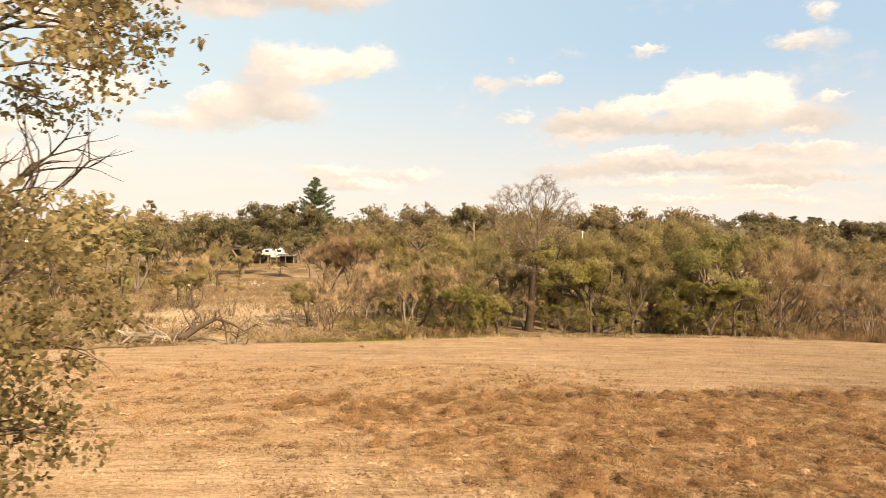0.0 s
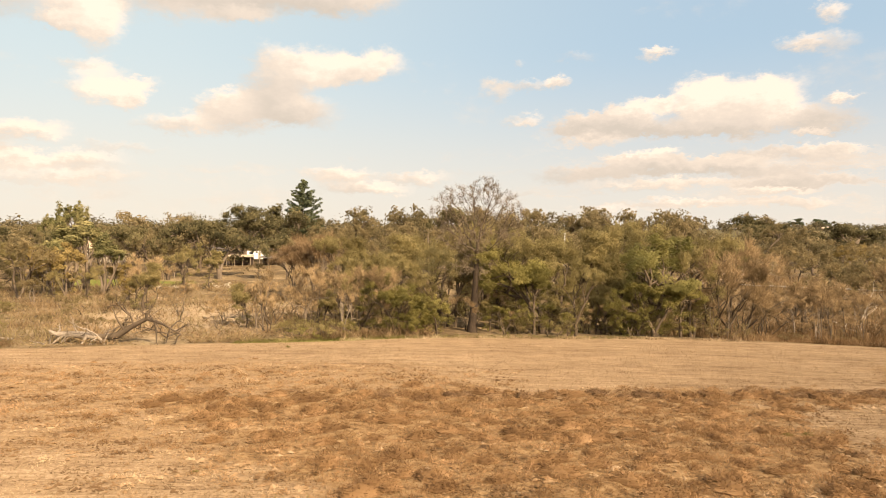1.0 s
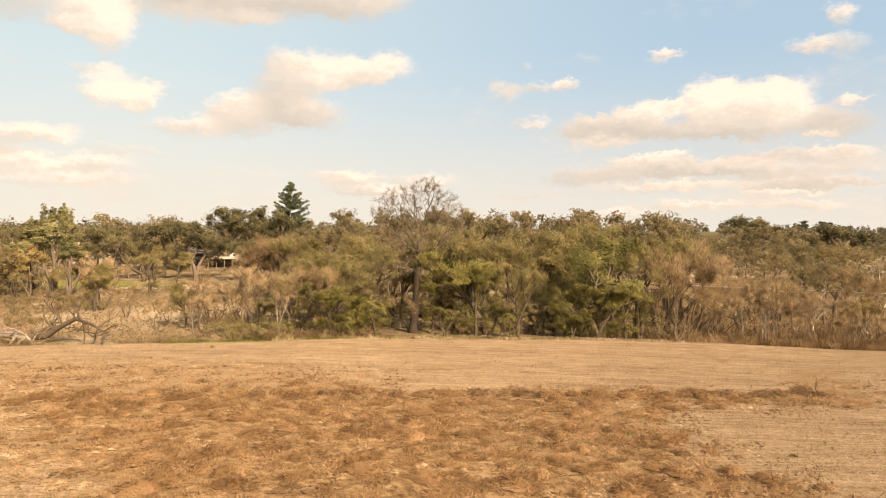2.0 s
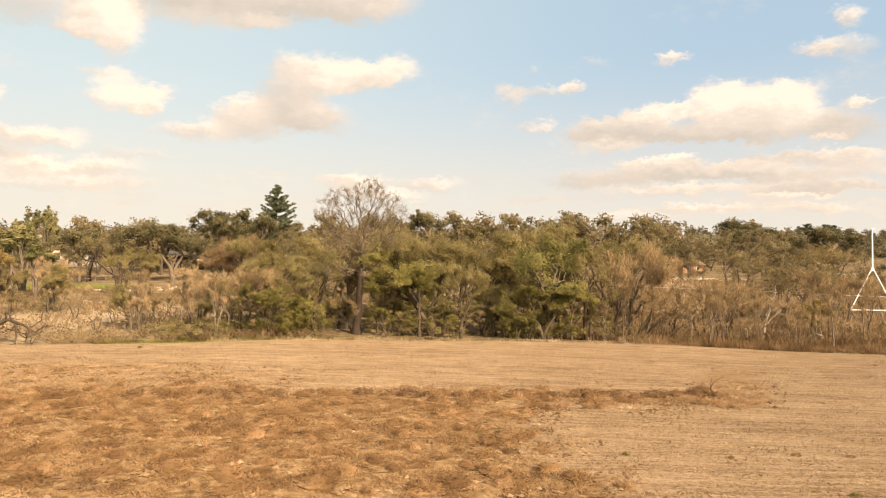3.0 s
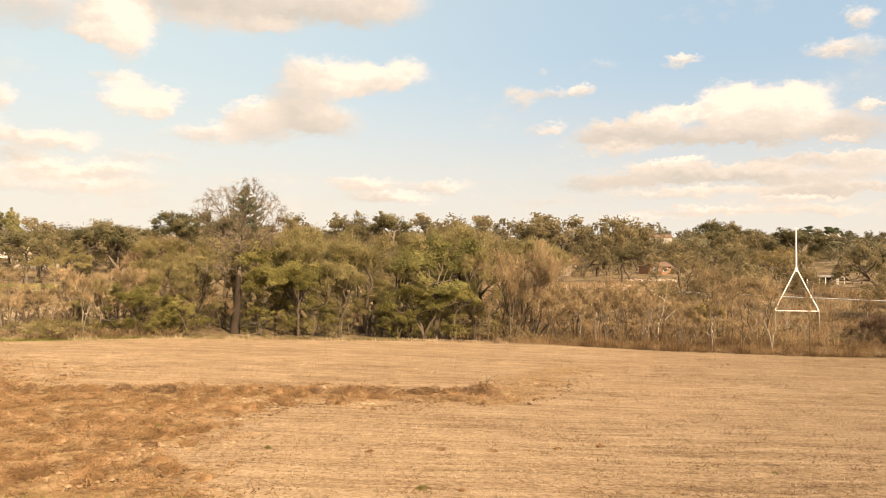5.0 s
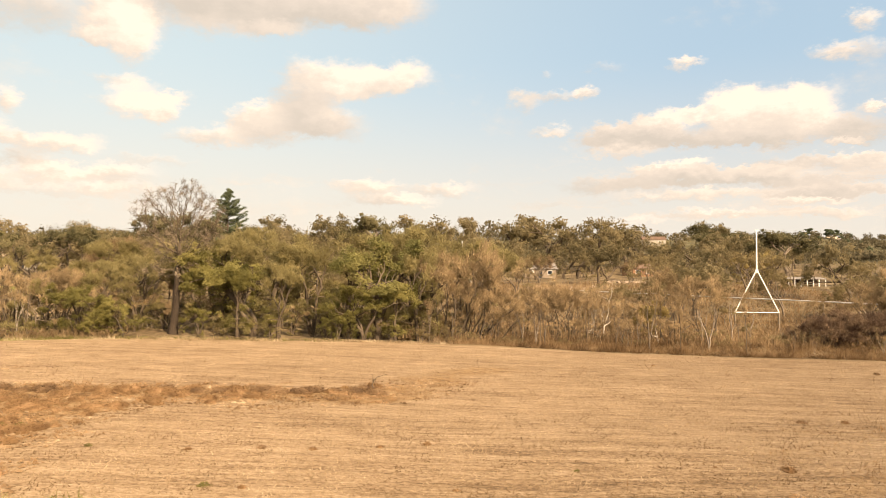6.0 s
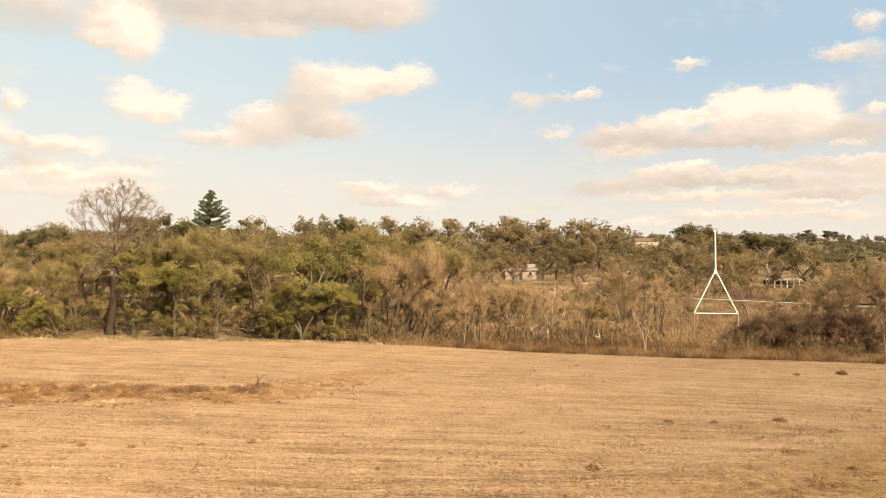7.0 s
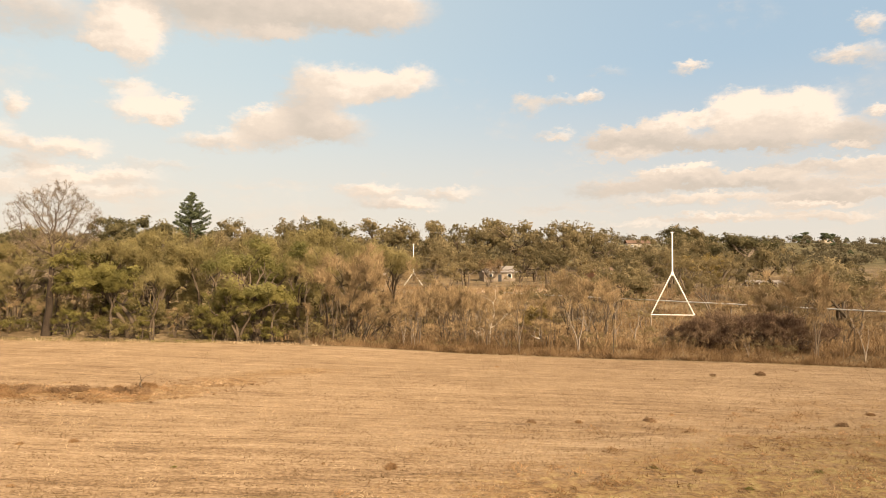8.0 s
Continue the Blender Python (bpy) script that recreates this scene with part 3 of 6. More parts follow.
def leafy_tree(seed, name, label, category, leaf, wood, height=8.0, girth=0.22, stems=3, fork=0.12, depth=3, kids=3, spread=0.75, up=0.12,
               puff=0.55, per_tip=26, size=0.15, wide=1.0, shrink=0.7, twigs=0, lean=0.35, slim=0.6, skirt=0, dome=0.0, thinnest=0.012, sides=5,
               leafed=0.7, bend=0.16, twig_width=0.034):
    """A tree of the given height: stems and limbs as one trunk, leaves in clumps and twigs as one crown."""
    rng = np.random.default_rng(seed)
    segments, tips = [], []
    for i in range(stems):
        turn = 2 * np.pi * (i + rng.uniform(-0.3, 0.3)) / stems
        out = np.array([np.cos(turn), np.sin(turn), 0]) * (lean if stems > 1 else 0.08)
        root = np.array([0, 0, -0.25])
        knee = np.array([out[0] * 0.35 + rng.normal() * 0.05 * height * fork, out[1] * 0.35, height * fork * 0.5])
        foot = np.array([out[0] * 0.8, out[1] * 0.8, height * fork])
        segments += [(root, knee, girth * 1.3, girth * 1.08), (knee, foot, girth * 1.08, girth)]
        more, ends = grow(rng, foot, out + np.array([0, 0, 1.0]), height * 0.34, girth, depth, kids, spread, up, bend, 3, shrink)
        segments += more
        tips += ends
    tips = np.array(tips)
    if dome:
        sag = lambda p: p - np.array([0, 0, 1.0]) * (dome * (p[..., :1] ** 2 + p[..., 1:2] ** 2) / height)
        tips = sag(tips)
        segments = [(sag(a), sag(b), ra, rb) for a, b, ra, rb in segments]
    top = tips[:, 2].max() + puff * 0.6
    scale = np.array([wide * height / top, wide * height / top, height / top])
    tips = tips * scale
    segments = [(a * scale, b * scale, ra, rb) for a, b, ra, rb in segments]
    boughs, limbs = [], []
    if skirt:
        # low side boughs, each with one clump of leaves at its end
        for k in range(12):
            starts = [b for a, b, ra, rb in segments if 0.08 * height < b[2] < 0.42 * height and rb > thinnest] or [segments[0][1]]
            start = starts[int(rng.integers(0, len(starts)))]
            turn, reach = rng.uniform(0, 6.283), height * wide * rng.uniform(0.08, 0.22)
            end = start + np.array([np.cos(turn) * reach, np.sin(turn) * reach, height * rng.uniform(-0.06, 0.06)])
            limbs.append((start, end, max(thinnest * 1.1, girth * 0.3), girth * 0.12))
            boughs.append(end)
    segments = [s for s in segments + limbs if s[2] > thinnest]
    centres, bends = foliage(rng, tips[rng.uniform(size=len(tips)) < leafed], puff, per_tip)
    if skirt:
        low, low_bends = foliage(rng, np.array(boughs), height * 0.075, skirt // 12)
        centres, bends = np.concatenate([centres, low]), np.concatenate([bends, low_bends])
    bends, centres = bends[centres[:, 2] > 0.12], centres[centres[:, 2] > 0.12]
    middle = tips.mean(0)
    bends = 0.7 * bends + 0.7 * unit(centres - middle)
    leafage = cards(rng, centres, size, slim, face=bends)
    ob = thing(name, label, category)
    part("trunk", mesh_of(name + "_trunk", *tubes(segments, sides), wood, True), ob)
    if twigs:
        pick = tips[rng.integers(0, len(tips), twigs)]
        roots = pick + rng.normal(size=pick.shape) * puff * 0.35
        away = unit(roots - np.array([0, 0, 0.2 * height]))
        ends = roots + unit(rng.normal(size=pick.shape) * 0.55 + away + np.array([0, 0, 0.25])) * rng.uniform(0.2, 0.85, (twigs, 1)) * height / 8
        leafage = joined(leafage, blades(rng, roots, ends, np.full(twigs, twig_width), roots - middle))
    part("crown", mesh_of(name + "_crown", *leafage, leaf), ob)
    ob["tall"] = height
    return ob


class Grove:
    """Trees of one kind: the first ones stand as built, the others are copies of them."""

    def __init__(self, kinds, group):
        self.kinds, self.group, self.used = kinds, group, [False] * len(kinds)
        for ob in kinds:
            ob["group"] = group

    def plant(self, k, x, y, height, turn, wide=1.0, sink=0.1, floor=None):
        k = k % len(self.kinds)
        ob = self.kinds[k]
        s = height / ob["tall"]
        z = float(level(x, y)) - sink if floor is None else floor
        m = pose(x, y, z, 0, 0, turn) @ Matrix.Diagonal((s * wide, s * wide, s, 1))
        if not self.used[k]:
            ob.matrix_basis, self.used[k] = m, True
            return ob
        return copy_thing(ob, m @ Matrix.Diagonal((*(1 / v for v in ob.scale), 1)))

    def clear(self):
        """Drops the kinds that were never planted."""
        for ob, used in zip(self.kinds, self.used):
            if not used:
                for o in (*ob.children_recursive, ob):
                    bpy.data.objects.remove(o)


def box(cx, cy, cz, sx, sy, sz):
    """A box with its centre and its full sizes."""
    c = np.array([[i, j, k] for k in (-0.5, 0.5) for j in (-0.5, 0.5) for i in (-0.5, 0.5)])
    points = c * np.array([sx, sy, sz]) + np.array([cx, cy, cz])
    return points, np.array([[0, 2, 3, 1], [4, 5, 7, 6], [0, 1, 5, 4], [2, 6, 7, 3], [0, 4, 6, 2], [1, 3, 7, 5]])


# ---- trees of the river bank ----
rng = np.random.default_rng(7)
GREEN_AT = [
    (16.7, 73.2, 8.4), (15.6, 71.6, 6.0), (27.6, 73.0, 4.3), (2.6, 66.3, 4.5), (6.3, 67.7, 3.4), (18.8, 71.3, 1.4), (12.6, 69.6, 2.1), (25.1, 72.8, 1.6),
    (4.2, 66.9, 2.2), (30.6, 74.2, 4.4), (26.2, 73.6, 3.2),
]
OLIVE_AT = [
    (19.6, 71.5, 6.0), (1.5, 72, 6.8), (4.9, 74, 7.7), (12.5, 76, 9.1), (22.9, 78, 3.9), (-2.2, 70, 4.9), (1.6, 74, 6.7), (8.1, 75, 8.3),
    (5.6, 71.5, 5.5), (24.9, 84, 4.0), (20.4, 88, 4.6), (16.1, 92, 10.8), (12.1, 90, 11.0), (-26.0, 82, 6.2), (-40.5, 100, 5.5), (-43.9, 98, 4.8),
    (-30.0, 90, 4.9), (-53.5, 108, 8.7),
]
BACK_AT = [
    (32.8, 77.5, 7.8),     (2.0, 84, 8.3), (6.5, 86, 9.3), (20.0, 85, 9.0), (23.0, 91, 10.3), (33.0, 90, 10.5), (36.8, 86, 9.3), (-1.5, 80, 6.6), (9.5, 92, 10.0), (30.0, 94, 11.4), (16.5, 80, 8.8), (26.8, 97, 10.2), (40.0, 92, 8.6),
]
BARE_AT = [
    (36.1, 79, 8.6), (38.7, 80, 7.2), (44.3, 88, 4.0), (49.5, 92, 3.8), (49.9, 84, 4.0), (56.7, 86, 2.4), (62.3, 90, 5.9), (63.1, 84, 0.9),
    (38.1, 80, 5.5), (40.8, 78, 3.4), (47.5, 84, 4.2), (49.4, 88, 3.1), (53.1, 84, 2.0), (56.7, 90, 2.0), (64.4, 84, 5.1), (71.8, 84, -1.1),
    (82.0, 76, 6.3), (85.6, 78, 5.8), (80.7, 80, 4.6), (90.8, 84, 4.5), (-13.4, 75, 2.9), (-9.2, 70, 4.4), (-5.1, 69, 6.0), (-3.5, 72, 4.3),
    (-26.1, 84, 7.0), (-19.9, 76, 4.1), (-11.2, 72, 3.7), (-8.4, 74, 4.1), (-2.8, 74, 5.3),
]
SCRUB_AT = [
    (72.0, 73.5, 1.6), (76.2, 74, 2.5), (79.2, 73.5, 2.2), (74.4, 75, 1.7), (82.0, 73, 1.7),
]
OAK_AT = [
    (-54.7, 150, 14.5), (-47.0, 168, 15.3), (-51.9, 180, 16.0), (-18.5, 205, 19.7), (-2.8, 230, 21.6), (19.6, 230, 20.7), (24.9, 240, 21.7), (52.5, 250, 22.3),
    (62.5, 237, 21.9), (75.0, 237, 20.8), (38.7, 257, 22.0), (-2.6, 225, 20.8), (88.6, 255, 20.7), (99.7, 260, 19.6), (136.4, 306, 24.0), (140.9, 300, 21.6),
    (124.5, 235, 16.1), (115.4, 250, 17.7), (139.7, 205, 7.2), (119.3, 232, 15.1), (38.2, 240, 21.0), (53.8, 250, 22.6), (63.8, 245, 22.6), (77.3, 242, 21.6),
    (91.3, 250, 20.2), (144.2, 190, 7.1), (-105.6, 200, 14.8), (-77.4, 185, 12.5),
]

greens = Grove([leafy_tree(11 + i, "willow", "bushy olive-green willow with dense low leafy crown", "tree", LEAF_GREEN, BARK_DARK, 8.0, 0.2, stems=(2, 1, 3, 2)[i], fork=0.15, depth=3, kids=(4, 5, 3, 4)[i],
                           spread=0.85, puff=0.52, per_tip=92, size=0.08, wide=(1.05, 1.0, 1.05, 0.95)[i], skirt=1500, leafed=0.8, bend=0.22) for i in range(4)], "willows along the field edge")
olives = Grove([leafy_tree(21 + i, "thin_leafed_tree", "half-bare olive-brown tree with thinning leaves", "tree", LEAF_OLIVE, BARK_DARK, 8.0, 0.17, stems=(2, 1, 2)[i], fork=0.2, depth=3, kids=(3, 5, 3)[i],
                           spread=0.65, puff=0.46, per_tip=36, size=0.08, wide=0.95, twigs=1400, skirt=900, thinnest=0.02, leafed=0.85, bend=0.2) for i in range(3)], "half-bare trees of the river bank")
bares = Grove([leafy_tree(31 + i, "bare_willow", "leafless brown willow shrub of many thin stems", "shrub", TWIG, BARK_MID, 6.0, 0.095, stems=(5, 4, 6, 4)[i], fork=0.06, depth=4, kids=2,
                          spread=0.5, up=0.16, puff=0.3, per_tip=4, size=0.05, wide=(1.0, 1.1, 0.9, 1.2)[i], twigs=3000, lean=0.5, thinnest=0.014, sides=3, shrink=0.76, bend=0.2, twig_width=0.026) for i in range(4)], "bare willows of the river bank")
scrubs = Grove([leafy_tree(41 + i, "dark_shrub", "dense dark plum-brown leafless shrub", "shrub", LEAF_PLUM, BARK_DARK, 4.0, 0.05, stems=8, fork=0.04, depth=3, kids=3,
                           spread=0.7, up=0.1, puff=0.4, per_tip=6, size=0.06, wide=1.15, twigs=9000, lean=0.8, skirt=1200) for i in range(2)], "dark shrubs at the field edge")
oaks = Grove([leafy_tree(51 + i, "oak", "spreading dark olive oak with open rounded crown", "tree", LEAF_OAK, BARK_DARK, 11.0, 0.34, stems=(1, 1, 2, 1, 2)[i], fork=0.12, depth=3, kids=(4, 5, 3, 4, 3)[i],
                         spread=0.85, up=0.16, puff=1.0, per_tip=(20, 15, 17, 20, 15)[i], size=0.235, wide=(1.15, 1.35, 1.05, 1.4, 1.0)[i], shrink=0.72, dome=0.35, thinnest=0.06, sides=4, leafed=0.72, bend=0.25) for i in range(5)], "oaks on the far bank")
live_oaks = Grove([leafy_tree(151 + i, "live_oak", "dense dark evergreen oak with broad rounded crown", "tree", LEAF_LIVE, BARK_GREY, 12.0, 0.36, stems=(1, 2)[i], fork=0.2, depth=3, kids=4,
                              spread=0.85, up=0.12, puff=1.1, per_tip=(36, 25)[i], size=0.22, wide=(1.25, 1.15)[i], shrink=0.72, dome=0.3, thinnest=0.05, sides=5, leafed=0.85, bend=0.2) for i in range(2)], "live oaks by the houses")
low_brush = Grove([leafy_tree(161 + i, "low_shrub", "low tangled olive-brown shrub at the wood edge", "shrub", (LEAF_OLIVE, LEAF_BROWN, LEAF_GREEN)[i], BARK_MID, 2.0, 0.035, stems=6, fork=0.05, depth=2, kids=3,
                              spread=0.8, up=0.1, puff=0.26, per_tip=14, size=0.055, wide=1.2, lean=0.9, twigs=450, skirt=240, thinnest=0.01, sides=3) for i in range(3)], "low shrubs of the wood edge")
brushes = Grove([leafy_tree(61 + i, "brown_tree", "soft brown half-leafless tree with fine twigs", "tree", LEAF_BROWN, BARK_GREY, 8.0, 0.16, stems=2, fork=0.1, depth=3, kids=3,
                            spread=0.7, puff=0.6, per_tip=10, size=0.155, wide=1.05, twigs=350, dome=0.4, thinnest=0.04, sides=4, twig_width=0.05) for i in range(3)], "brown trees of the far bank")

for i, (x, y, top) in enumerate(GREEN_AT):
    greens.plant(i, x, y, top - float(level(x, y)) + 0.2, rng.uniform(0, 360), rng.uniform(0.9, 1.15))
deep = Grove([leafy_tree(18, "oak_sapling_clump", "deep green leafy tree with dark forked stems", "tree", LEAF_DEEP, BARK_DARK, 8.0, 0.2, stems=3, fork=0.2, depth=3, kids=3,
                         spread=0.8, puff=0.55, per_tip=90, size=0.08, wide=0.95, skirt=900, leafed=0.75, bend=0.22)], "deep green trees of the belt")
for x, y, top, wide in ((28.6, 75.9, 9.2, 1.15),):
    deep.plant(0, x, y, top - float(level(x, y)) + 0.2, x * 40, wide)
for i, (x, y, top) in enumerate(OLIVE_AT):
    olives.plant(i, x, y, top - float(level(x, y)), rng.uniform(0, 360), rng.uniform(0.9, 1.15))
for i, (x, y, top) in enumerate(BACK_AT):
    olives.plant(i, x, y, top - float(level(x, y)), rng.uniform(0, 360), rng.uniform(1.0, 1.2))
for i, (x, y, top) in enumerate(BARE_AT):
    bares.plant(i, x, y, top - float(level(x, y)), rng.uniform(0, 360), rng.uniform(0.9, 1.2))
for i, (x, y, top) in enumerate(SCRUB_AT):
    scrubs.plant(i, x, y, top - float(level(x, y)), rng.uniform(0, 360), (0.9, 1.0, 1.05, 0.95, 1.0)[i])
LIVE_AT = [
    (-38.6, 195, 20.2), (-32.6, 198, 18.9), (-43.2, 192, 16.7), (-36.5, 147, 14.3), (131.5, 221, 17.1), (-37.2, 205, 18.4), (-42.8, 200, 16.3), (147.2, 215, 7.2),
    (13.6, 205, 20.4), (137.1, 306, 24.2), (128.5, 298, 19.5), (145.5, 310, 20.5),
]
for i, (x, y, top) in enumerate(LIVE_AT):
    live_oaks.plant(i, x, y, top - float(level(x, y)) + 0.3, rng.uniform(0, 360), rng.uniform(0.95, 1.1) * (1.25 if x > 100 else 1.0))
for i, (x, y, top) in enumerate(OAK_AT):
    oaks.plant(i, x, y, top - float(level(x, y)) + 1.4, rng.uniform(0, 360), rng.uniform(0.9, 1.1))

# clearings of the far bank: x, y, radius
CLEAR = [(-66, 170, 8), (-60, 155, 6), (-47, 131, 8), (-39, 182, 13), (-36, 165, 12), (-35, 120, 14), (-22, 95, 14), (-28, 75, 16), (58, 205, 9), (87, 214, 10), (58, 158, 12), (128, 199, 9), (150, 226, 16), (29, 150, 7), (79, 107, 7), (37, 178, 4), (-21, 108, 8), (-26, 134, 9), (-30, 156, 9), (-12, 90, 7), (65, 120, 9), (62, 140, 8), (-46, 133, 8), (57, 182, 9), (56, 124, 8), (72, 150, 8), (80, 185, 8), (84, 202, 8), (-10, 118, 9), (-5, 100, 6), (-14, 129, 8), (38.5, 160, 6), (40, 140, 6), (42, 118, 6), (43, 102, 5), (62, 128, 7), (25, 105, 6), (107, 150, 8), (118, 178, 9), (97, 125, 7), (130, 214, 9), (-19, 80, 10)]


def is_clear(x, y):
    return any(math.hypot(x - cx, y - cy) < r for cx, cy, r in CLEAR)


def fill_far_bank():
    k = 0
    for y0 in np.arange(100, 268, 11.3):
        for x0 in np.arange(-0.62 * y0 - 8, 52 + 0.62 * y0 + 8, 11.3):
            x, y = x0 + rng.uniform(-4, 4), y0 + rng.uniform(-4, 4)
            if is_clear(x, y) or any(math.hypot(x - o[0], y - o[1]) < 5 for o in OAK_AT + LIVE_AT):
                continue
            low = 118 < x and 185 < y < 235
            limit = 6.6 + (0.056 if x < 110 else 0.034 if x < 48 + 0.44 * y else 0.008) * y * (0.82 if x < -0.36 * y else 1.0) - float(level(x, y))
            tall = min(limit, rng.uniform(7, 13)) * (0.55 if low else rng.uniform(0.82, 1.0))
            k += 1
            pick = rng.uniform()
            west = x < -14
            if west and pick < 0.34 and y > 125:
                live_oaks.plant(k, x, y, tall, rng.uniform(0, 360), rng.uniform(0.8, 1.05))
            elif y < 150 and pick < 0.6 and not west or pick < (0.45 if west else 0.3):
                brushes.plant(k, x, y, min(tall, 8.5), rng.uniform(0, 360), rng.uniform(0.9, 1.3))
            else:
                oaks.plant(k, x, y, tall, rng.uniform(0, 360), rng.uniform(0.8, 1.1))


def fill_behind_belt():
    for i, x0 in enumerate(np.arange(-6, 125, 5.3)):
        for y0 in (84, 93):
            x, y = x0 + rng.uniform(-2, 2), y0 + rng.uniform(-3, 3)
            if is_clear(x, y):
                continue
            tall = rng.uniform(4.6, 7.2) if x > 34 else rng.uniform(6, 9.5)
            if x > 88:
                tall *= 0.62
            if 18.5 < x < 28 or 42 < x < 46.5:
                tall = rng.uniform(3.0, 4.2)
            if 54 < x < 80:
                tall = rng.uniform(1.2, 2.0)
            (bares if x > 34 else olives).plant(i, x, y, tall, rng.uniform(0, 360), rng.uniform(0.95, 1.25))


def fill_undergrowth():
    """Low brown growth between the trees of the far bank."""
    open_ground = ((-47, 131, 9), (-34.5, 127, 11), (-24, 100, 10), (-29, 113, 10), (57.5, 154, 11), (-39, 180, 9), (-48, 148, 9), (128, 200, 10), (150, 226, 14), (79, 107, 4), (58, 205, 6), (87, 214, 6))
    for k, y0 in enumerate(np.arange(96, 225, 13.5)):
        for x0 in np.arange(-0.6 * y0, 52 + 0.6 * y0, 14.5):
            x, y = x0 + rng.uniform(-5, 5), y0 + rng.uniform(-5, 5)
            if any(math.hypot(x - cx, y - cy) < r for cx, cy, r in open_ground) or math.hypot((x + 19) / 1.2, (y - 79) / 1.7) < 10:
                continue
            brushes.plant(k + int(x0), x, y, rng.uniform(2.0, 3.6), rng.uniform(0, 360), rng.uniform(1.2, 1.7))


for x, y, tall in ((22.6, 103, 8.5), (24.6, 119, 9.0), (20.5, 110, 8.0), (33.5, 120, 8.0)):
    brushes.plant(int(x), x, y, tall, 50 * x, 1.1)
fill_far_bank()
# thin trees before the clearing of the far bank
for i, (x, y, top, turn) in enumerate([(-30.5, 109, 7.4, 40), (-29.5, 117, 7.8, 210), (-36.5, 126, 9.0, 95)]):
    olives.plant(i, x, y, top - float(level(x, y)), turn, 1.05)
fill_undergrowth()
fill_behind_belt()
for i, (x, y, tall) in enumerate([(-13.2, 66.5, 2.6), (-11.0, 68, 4.2), (-8.6, 65.5, 3.4), (-6.8, 70, 3.6), (-4.0, 67.5, 3.6), (-1.0, 69.5, 5.8), (1.6, 68, 4.4), (-10.5, 73, 3.2), (-14.5, 73, 2.6)]):
    (olives if i % 3 == 1 else bares).plant(i, x, y, tall, rng.uniform(0, 360), rng.uniform(0.95, 1.25))
for i, x in enumerate(np.arange(3.0, 60, 2.1)):
    y = float(field_end(x)) + rng.uniform(5, 11)
    tall = rng.uniform(2.6, 4.6) if x < 40 else rng.uniform(1.8, 3.2)
    if 41.5 < x < 46.5:
        tall = 2.2
    (low_brush if tall < 3.0 and x < 36 else olives if i % 3 and x < 36 else bares).plant(i, x, y, tall, rng.uniform(0, 360), rng.uniform(1.1, 1.5))
for x, y, tall in ((-63, 172, 7.5), (-67, 174, 6.0), (-59.5, 169, 6.5), (-70.5, 176, 4.5)):
    brushes.plant(int(y), x, y, tall, x * 20, 1.1)
for x, y, tall in ((-47.5, 176, 9.5), (-30.5, 179, 10.0)):
    live_oaks.plant(1, x, y, tall, x * 33, 0.85)
for x, y, tall in ((-61, 168, 7.5), (-54, 163, 6.5), (-65, 176, 8), (-49, 172, 5.5), (-57, 174, 6)):
    brushes.plant(int(x), x, y, tall, rng.uniform(0, 360), 1.1)
for i in range(36):
    x = rng.uniform(-8, 44) if i < 24 else rng.uniform(44, 100)
    y = float(field_end(x)) + (rng.uniform(2.0, 7) if i < 24 else rng.uniform(4, 12))
    if abs(x - 10.2) < 2.2:
        continue
    low_brush.plant(i if x < 36 else 1, x, y, rng.uniform(1.0, 2.4) * (1.0 if x < 36 else 0.75), rng.uniform(0, 360), rng.uniform(0.9, 1.5))

# ---- single trees ----


